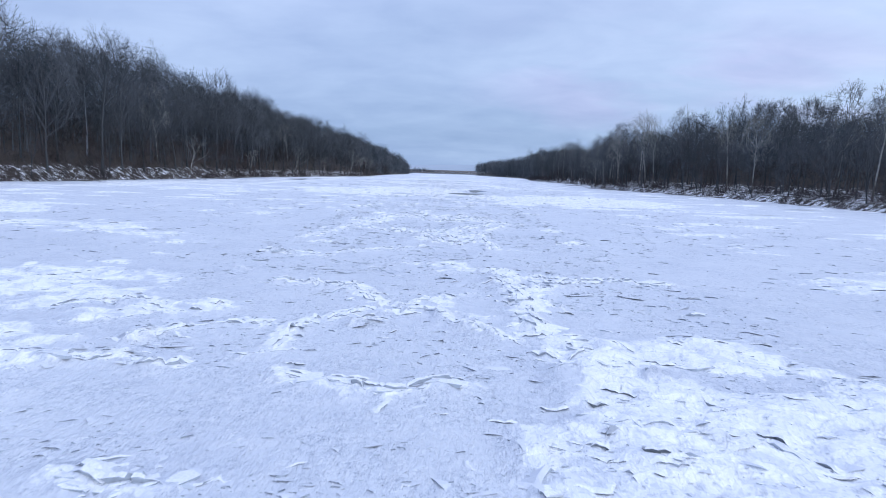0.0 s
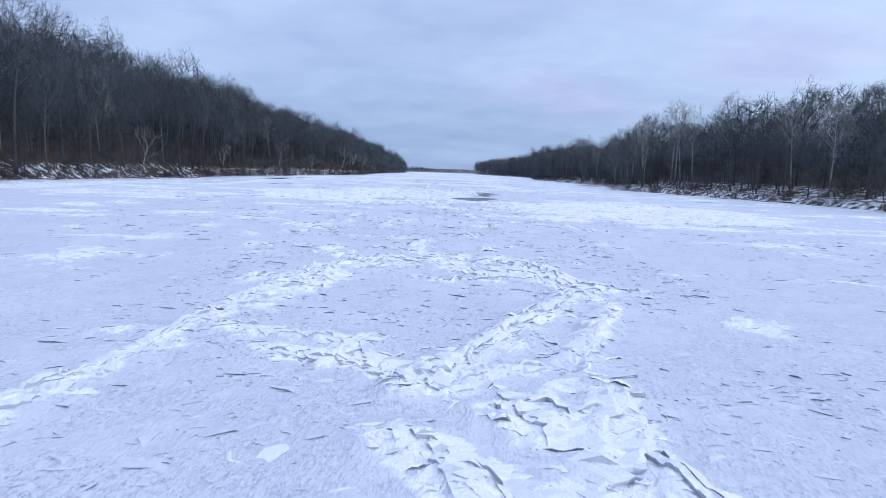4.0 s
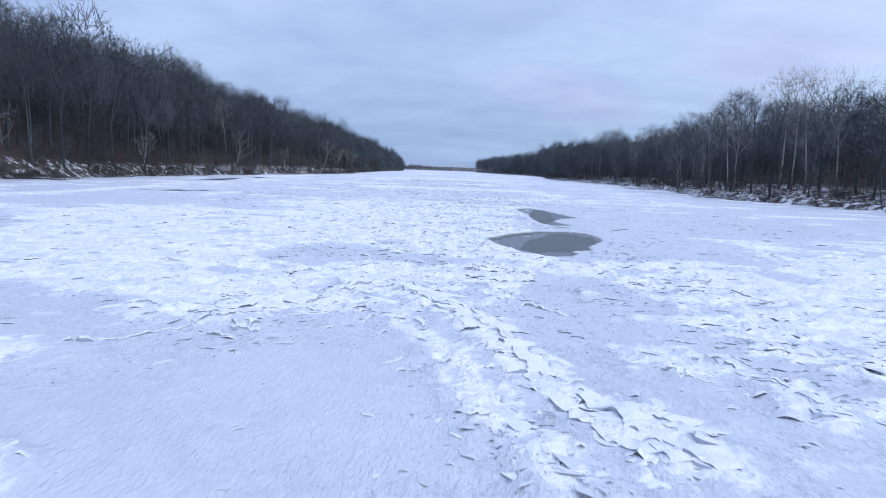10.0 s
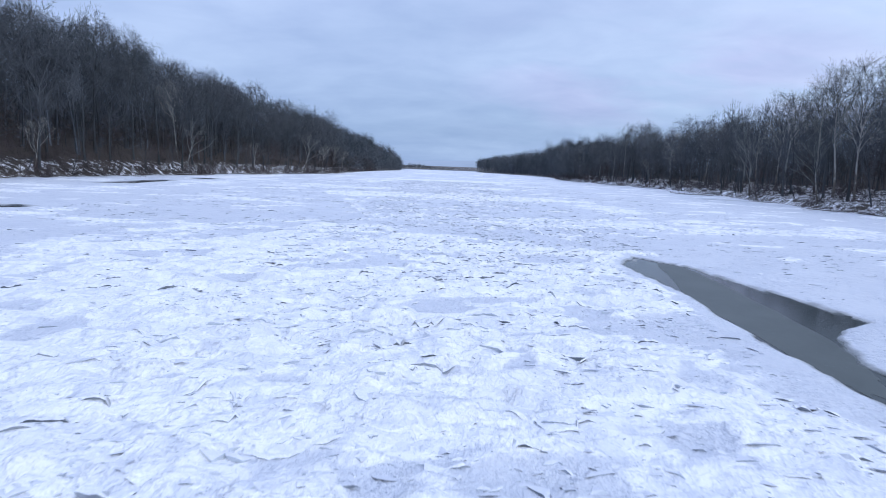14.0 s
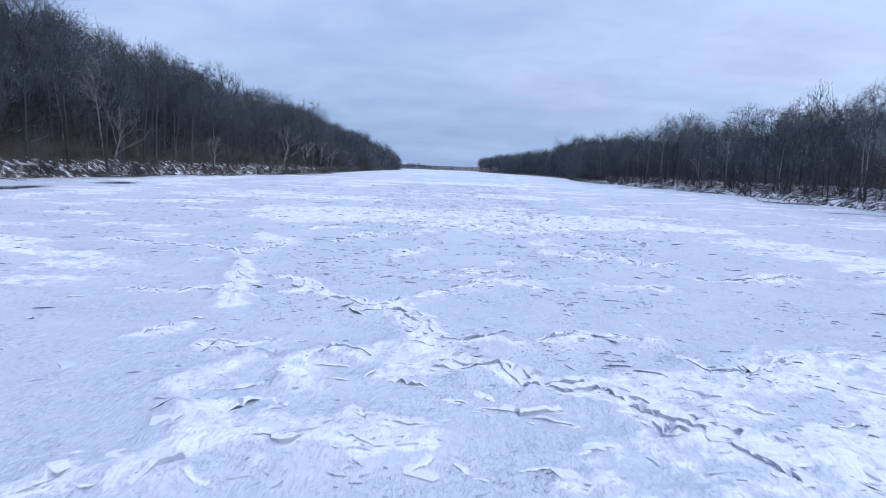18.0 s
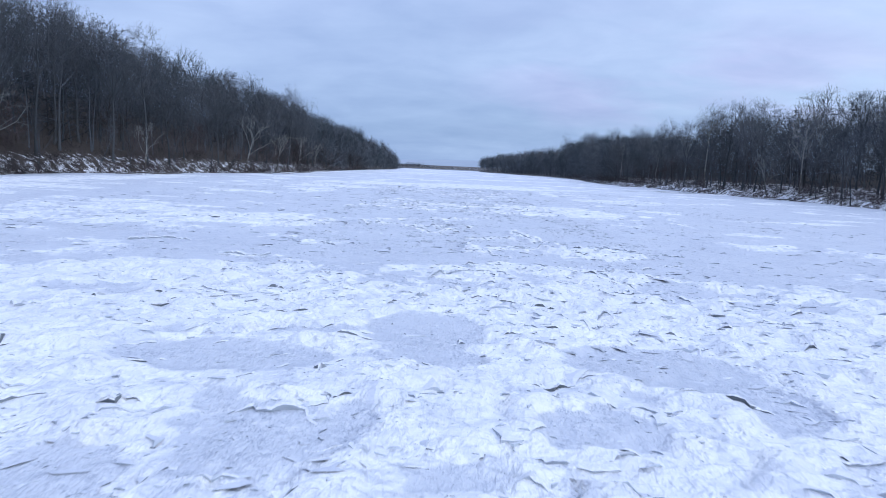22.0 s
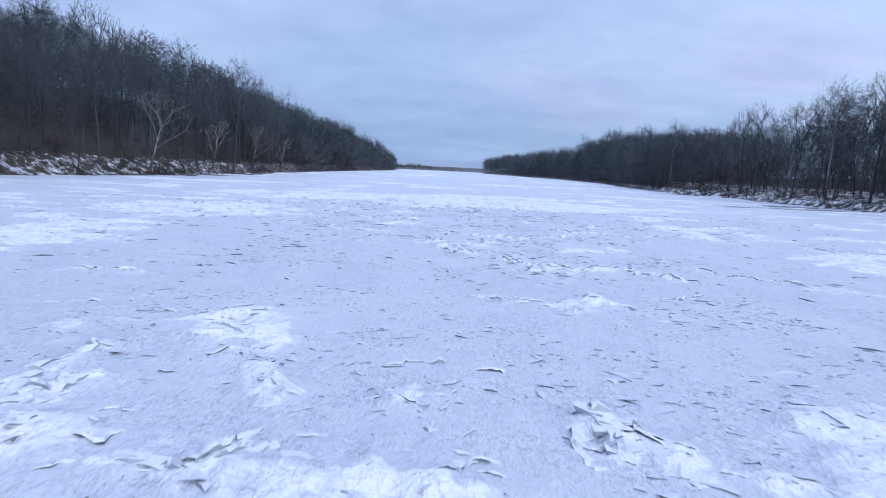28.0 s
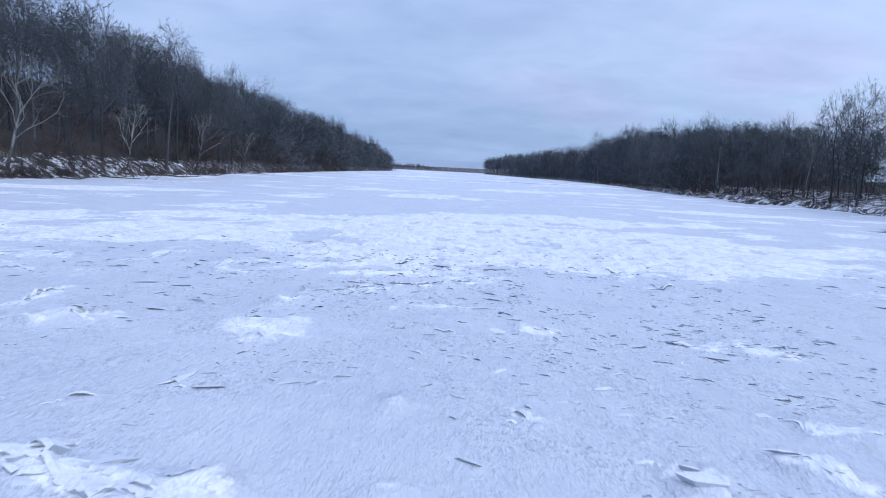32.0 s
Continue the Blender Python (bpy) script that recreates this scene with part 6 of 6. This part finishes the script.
def make_slabs():
    rng = np.random.default_rng(77)
    rx, ry, rsize, rturn = ridge_slabs(rng)
    n = 200000
    y = rng.uniform(6, 425, n)
    u = rng.uniform(-1, 1, n)
    x = np.where(rng.uniform(0, 1, n) < 0.6, u * 11, np.sign(u) * np.abs(u) ** 1.6 * 38) - 0.036 * y
    line, field = line_cover(x, y, 0.9), field_cover(x, y)
    clump = smooth(0.44, 0.64, fbm(x / 1.6, y / 1.2, 87, 3))
    chance = np.maximum(np.maximum(line * (0.05 + 0.25 * clump), field * 0.24 * clump), 0.004)
    keep = rng.uniform(0, 1, n) < chance
    x, y = x[keep][:3000], y[keep][:3000]
    size = np.exp(rng.normal(-1.75, 0.5, len(x))).clip(0.06, 0.5)
    turn = np.where(rng.uniform(0, 1, len(x)) < 0.25, rng.uniform(-2.6, 2.6, len(x)), rng.normal(0, 0.5, len(x)))
    x, y, size, turn = np.r_[rx, x], np.r_[ry, y], np.r_[rsize, size], np.r_[rturn, turn]
    dry = pool_depth(x, y) < -0.6
    x, y, size, turn = x[dry], y[dry], size[dry], turn[dry]
    z = ice_height(x, y)
    rear = (0.006 + 0.020 * rng.uniform(0, 1, len(x)) ** 1.7) * (0.55 + 1.2 * size).clip(0.6, 1.5)
    v, f = slab_arrays(rng, x, y, z, size, rear, turn, rng.uniform(0.28, 0.65, len(x)))
    big = np.argsort(-size)[:280]
    rest = np.setdiff1d(np.arange(len(x)), big)
    k = v.shape[1]
    faces = (f[None] + (np.arange(len(rest)) * k)[:, None, None]).reshape(-1, 3)
    tagged(new("ice_rubble", mesh_of("ice_rubble", v[rest].reshape(-1, 3), faces, SLAB)), "heaps of small broken ice slabs dusted with snow", "ice rubble", kind="stuff")
    shapes = [mesh_of("ice_slab", v[b] - v[b][-1], f, SLAB) for b in big[:40]]
    for n, b in enumerate(big):
        s = new("ice_slab", shapes[n % 40])
        s.parent = ice
        s.matrix_basis = pose(*v[b][-1], 0, 0, (n * 37) % 50 - 25 if n >= 40 else 0)


make_slabs()


# ---------------------------------------------------------------- ledges: plates shoved up along cracks
def ledge(rng, line, tall, deep, wander):
    """Broken rims of plates in a row along a line: snowy on top, an undercut face coloured dark for its shade in front;
    each plate stands a little higher, lower or further out than the next.
    """
    line = np.asarray(line, float)
    run = np.concatenate([[0], np.cumsum(np.hypot(*np.diff(line, axis=0).T))])
    n = max(7, int(run[-1] / 0.10))
    at = np.linspace(0, run[-1], n)
    x, y = np.interp(at, run, line[:, 0]), np.interp(at, run, line[:, 1])
    seed = int(rng.integers(9999))
    cuts = np.cumsum(np.exp(rng.normal(-0.75, 0.55, int(run[-1] / 0.25) + 4)))
    plate = np.searchsorted(cuts, at)
    k = int(plate.max()) + 1
    edge = np.abs(at[:, None] - cuts[None]).min(1)
    out, high, wide, skew = rng.normal(0, 0.05 + 0.35 * wander, k), rng.uniform(0.25, 1.25, k) * (rng.uniform(0, 1, k) > 0.16), rng.uniform(0.4, 1.7, k), rng.normal(0, 0.22, k)
    middle = np.array([at[plate == p].mean() if (plate == p).any() else 0.0 for p in range(k)])
    off = wander * (fbm(at / 1.1, 0 * at, seed, 3) - 0.5) * 1.6 + out[plate] + skew[plate] * (at - middle[plate]) + 0.07 * (fbm(at / 0.16, 0 * at, seed + 5, 2) - 0.5)
    h = tall * high[plate] * (0.55 + 0.9 * smooth(0.30, 0.60, fbm(at / 0.5 + 5, 0 * at + 3, seed, 3))) * np.clip(edge / 0.07, 0, 1) * rng.uniform(0.8, 1.15, n) * np.minimum(1, np.minimum(at, run[-1] - at) / 0.25)
    h = np.minimum(h, 0.15)
    tx, ty = np.gradient(x), np.gradient(y)
    size = np.hypot(tx, ty) + 1e-9
    nx, ny = -ty / size, tx / size
    if ny.mean() < 0:
        nx, ny = -nx, -ny
    x, y = x + nx * off, y + ny * off
    deep = deep * wide[plate] * (0.5 + fbm(at / 0.4, 0 * at + 9, seed, 2)) + 0.6 * h
    bump = rng.normal(0, 0.008, (2, n)) * (h > 0.02)
    rows = [(0.06 + 0 * h, -0.05 + 0 * h), (0.04 + 0 * h, 0.30 * h - 0.03), (0 * h, 0.86 * h - 0.012 + bump[0]), (0.25 * deep, h * 1.12 - 0.008 + bump[1]), (deep, -0.035 + 0 * h)]
    v = np.stack([np.stack([x + nx * o, y + ny * o, z], -1) for o, z in rows], 1).reshape(-1, 3)
    return v, grid_faces(n, len(rows))


def make_ledges():
    rng = np.random.default_rng(91)
    lines = []
    for w, *c in RIDGES:
        pts = np.array(c).reshape(-1, 2)
        for k in range(1 + int(w > 0.4) + int(w > 0.9)):
            lines.append((pts + rng.normal(0, 0.02 + 0.40 * w * (k > 0), 2), rng.uniform(0.09, 0.17) * min(1.1, 0.62 + 0.4 * w), 0.20 + 0.4 * w, 0.07 + 0.22 * w))
    # the longest can be told apart
    lines.sort(key=lambda l: -float(np.abs(np.diff(l[0], axis=0)).sum()))
    rows = 280
    # short ones: many in the fields of rubble, few on the open ice
    want, tries = 4200, 0
    while want and tries < 90:
        tries += 1
        y = rng.uniform(6, 440, 800)
        u = rng.uniform(-1, 1, 800)
        x = np.where(rng.uniform(0, 1, 800) < 0.5, u * 12, np.sign(u) * np.abs(u) ** 1.3 * 42) - 0.036 * y
        field, pool = np.maximum(field_cover(x, y), 0.8 * line_cover(x, y, 1.5)), pool_depth(x, y)
        keep = (rng.uniform(0, 1, 800) < 0.16 + 0.84 * field) & (pool < -1.2)
        for px, py, f in list(zip(x[keep], y[keep], field[keep]))[:want]:
            want -= 1
            long = rng.uniform(0.25, 0.9) * (1 + 0.7 * f)
            a = rng.normal(0.0, 0.45) - 0.25 * np.sign(px + 0.036 * py)
            bow = rng.uniform(-0.05, 0.30) * long
            t = np.linspace(-1, 1, 5)
            along, out = t * long / 2, -bow * (1 - t * t)
            lines.append((np.stack([px + along * math.cos(a) - out * math.sin(a), py + along * math.sin(a) + out * math.cos(a)], -1), rng.uniform(0.03, 0.06) + 0.05 * f * rng.uniform(0, 1), 0.12 + 0.22 * f, 0.12))
    vs, fs, n = [], [], 0
    for k, line in enumerate(lines):
        v, f = ledge(rng, *line)
        if k < rows:
            v[:, 2] += ice_height(v[:, 0], v[:, 1])
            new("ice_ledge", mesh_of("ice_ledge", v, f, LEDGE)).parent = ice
            continue
        vs.append(v)
        fs.append(f + n)
        n += len(v)
    v = np.concatenate(vs)
    v[:, 2] += ice_height(v[:, 0], v[:, 1])
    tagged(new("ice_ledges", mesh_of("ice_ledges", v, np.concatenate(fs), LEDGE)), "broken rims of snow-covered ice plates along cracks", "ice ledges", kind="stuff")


make_ledges()


# ---------------------------------------------------------------- flakes of crust, lifted all over the bare ice
def make_flakes():
    rng = np.random.default_rng(123)
    n = 230000
    y = rng.uniform(7, 445, n)
    u = rng.uniform(-1, 1, n)
    x = np.where(rng.uniform(0, 1, n) < 0.60, u * 13, u * 44) - 0.036 * np.clip(y, 0, 410)
    patch = smooth(0.34, 0.62, fbm(x / 4.5, y / 3.5, 131, 3)) * smooth(0.30, 0.60, fbm(x / 0.9, y / 0.8, 137, 2))
    keep = (rng.uniform(0, 1, n) < 0.06 + 1.0 * patch) & (pool_depth(x, y) < -0.9) & (rng.uniform(0, 1, n) > np.maximum(0.5 * field_cover(x, y), 0.96 * calmness(x, y)))
    x, y = x[keep], y[keep]
    n = len(x)
    # most are as small as a hand, one in six is a longer rim
    aside = smooth(10, 18, np.abs(x + 0.036 * y))
    rim = rng.uniform(0, 1, n) < 0.17 + 0.16 * aside
    long = np.where(rim, np.exp(rng.normal(-0.95, 0.45, n) + 0.25 * aside).clip(0.15, 1.3), np.exp(rng.normal(-2.2, 0.50, n)).clip(0.04, 0.45))
    tall = np.where(rim, 0.024 + 0.03 * long, 0.010 + 0.12 * long) * rng.uniform(0.4, 1.3, n)
    deep = np.where(rim, 0.4, 0.9) * long * rng.uniform(0.5, 1.4, n)
    turn = np.where(rim, rng.normal(0, 0.5, n) - 0.2 * np.sign(x + 0.036 * y), rng.normal(0, 0.75, n))
    c, q = np.cos(turn), np.sin(turn)
    z = ice_height(x, y) - 0.006
    one = np.ones(n)
    pts = [(-0.5 * long, rng.normal(0, 0.15, n) * long, -0.01 * one), (0.5 * long, rng.normal(0, 0.15, n) * long, -0.01 * one),
           (rng.uniform(0.1, 0.38, n) * long, -0.06 * long, tall), (-rng.uniform(0.1, 0.38, n) * long, -0.06 * long, tall * rng.uniform(0.5, 1.1, n)), (0.1 * long, deep, -0.01 * one)]
    v = np.stack([np.stack([x + a * c - b * q, y + a * q + b * c, z + h], -1) for a, b, h in pts], 1)
    f = np.array([(0, 1, 2), (0, 2, 3), (3, 2, 4), (0, 3, 4), (2, 1, 4)])
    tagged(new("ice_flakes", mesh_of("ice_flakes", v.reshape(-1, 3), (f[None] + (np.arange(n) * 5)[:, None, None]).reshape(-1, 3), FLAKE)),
           "small lifted flakes of frosted crust on the river ice", "ice flakes", kind="stuff")


make_flakes()
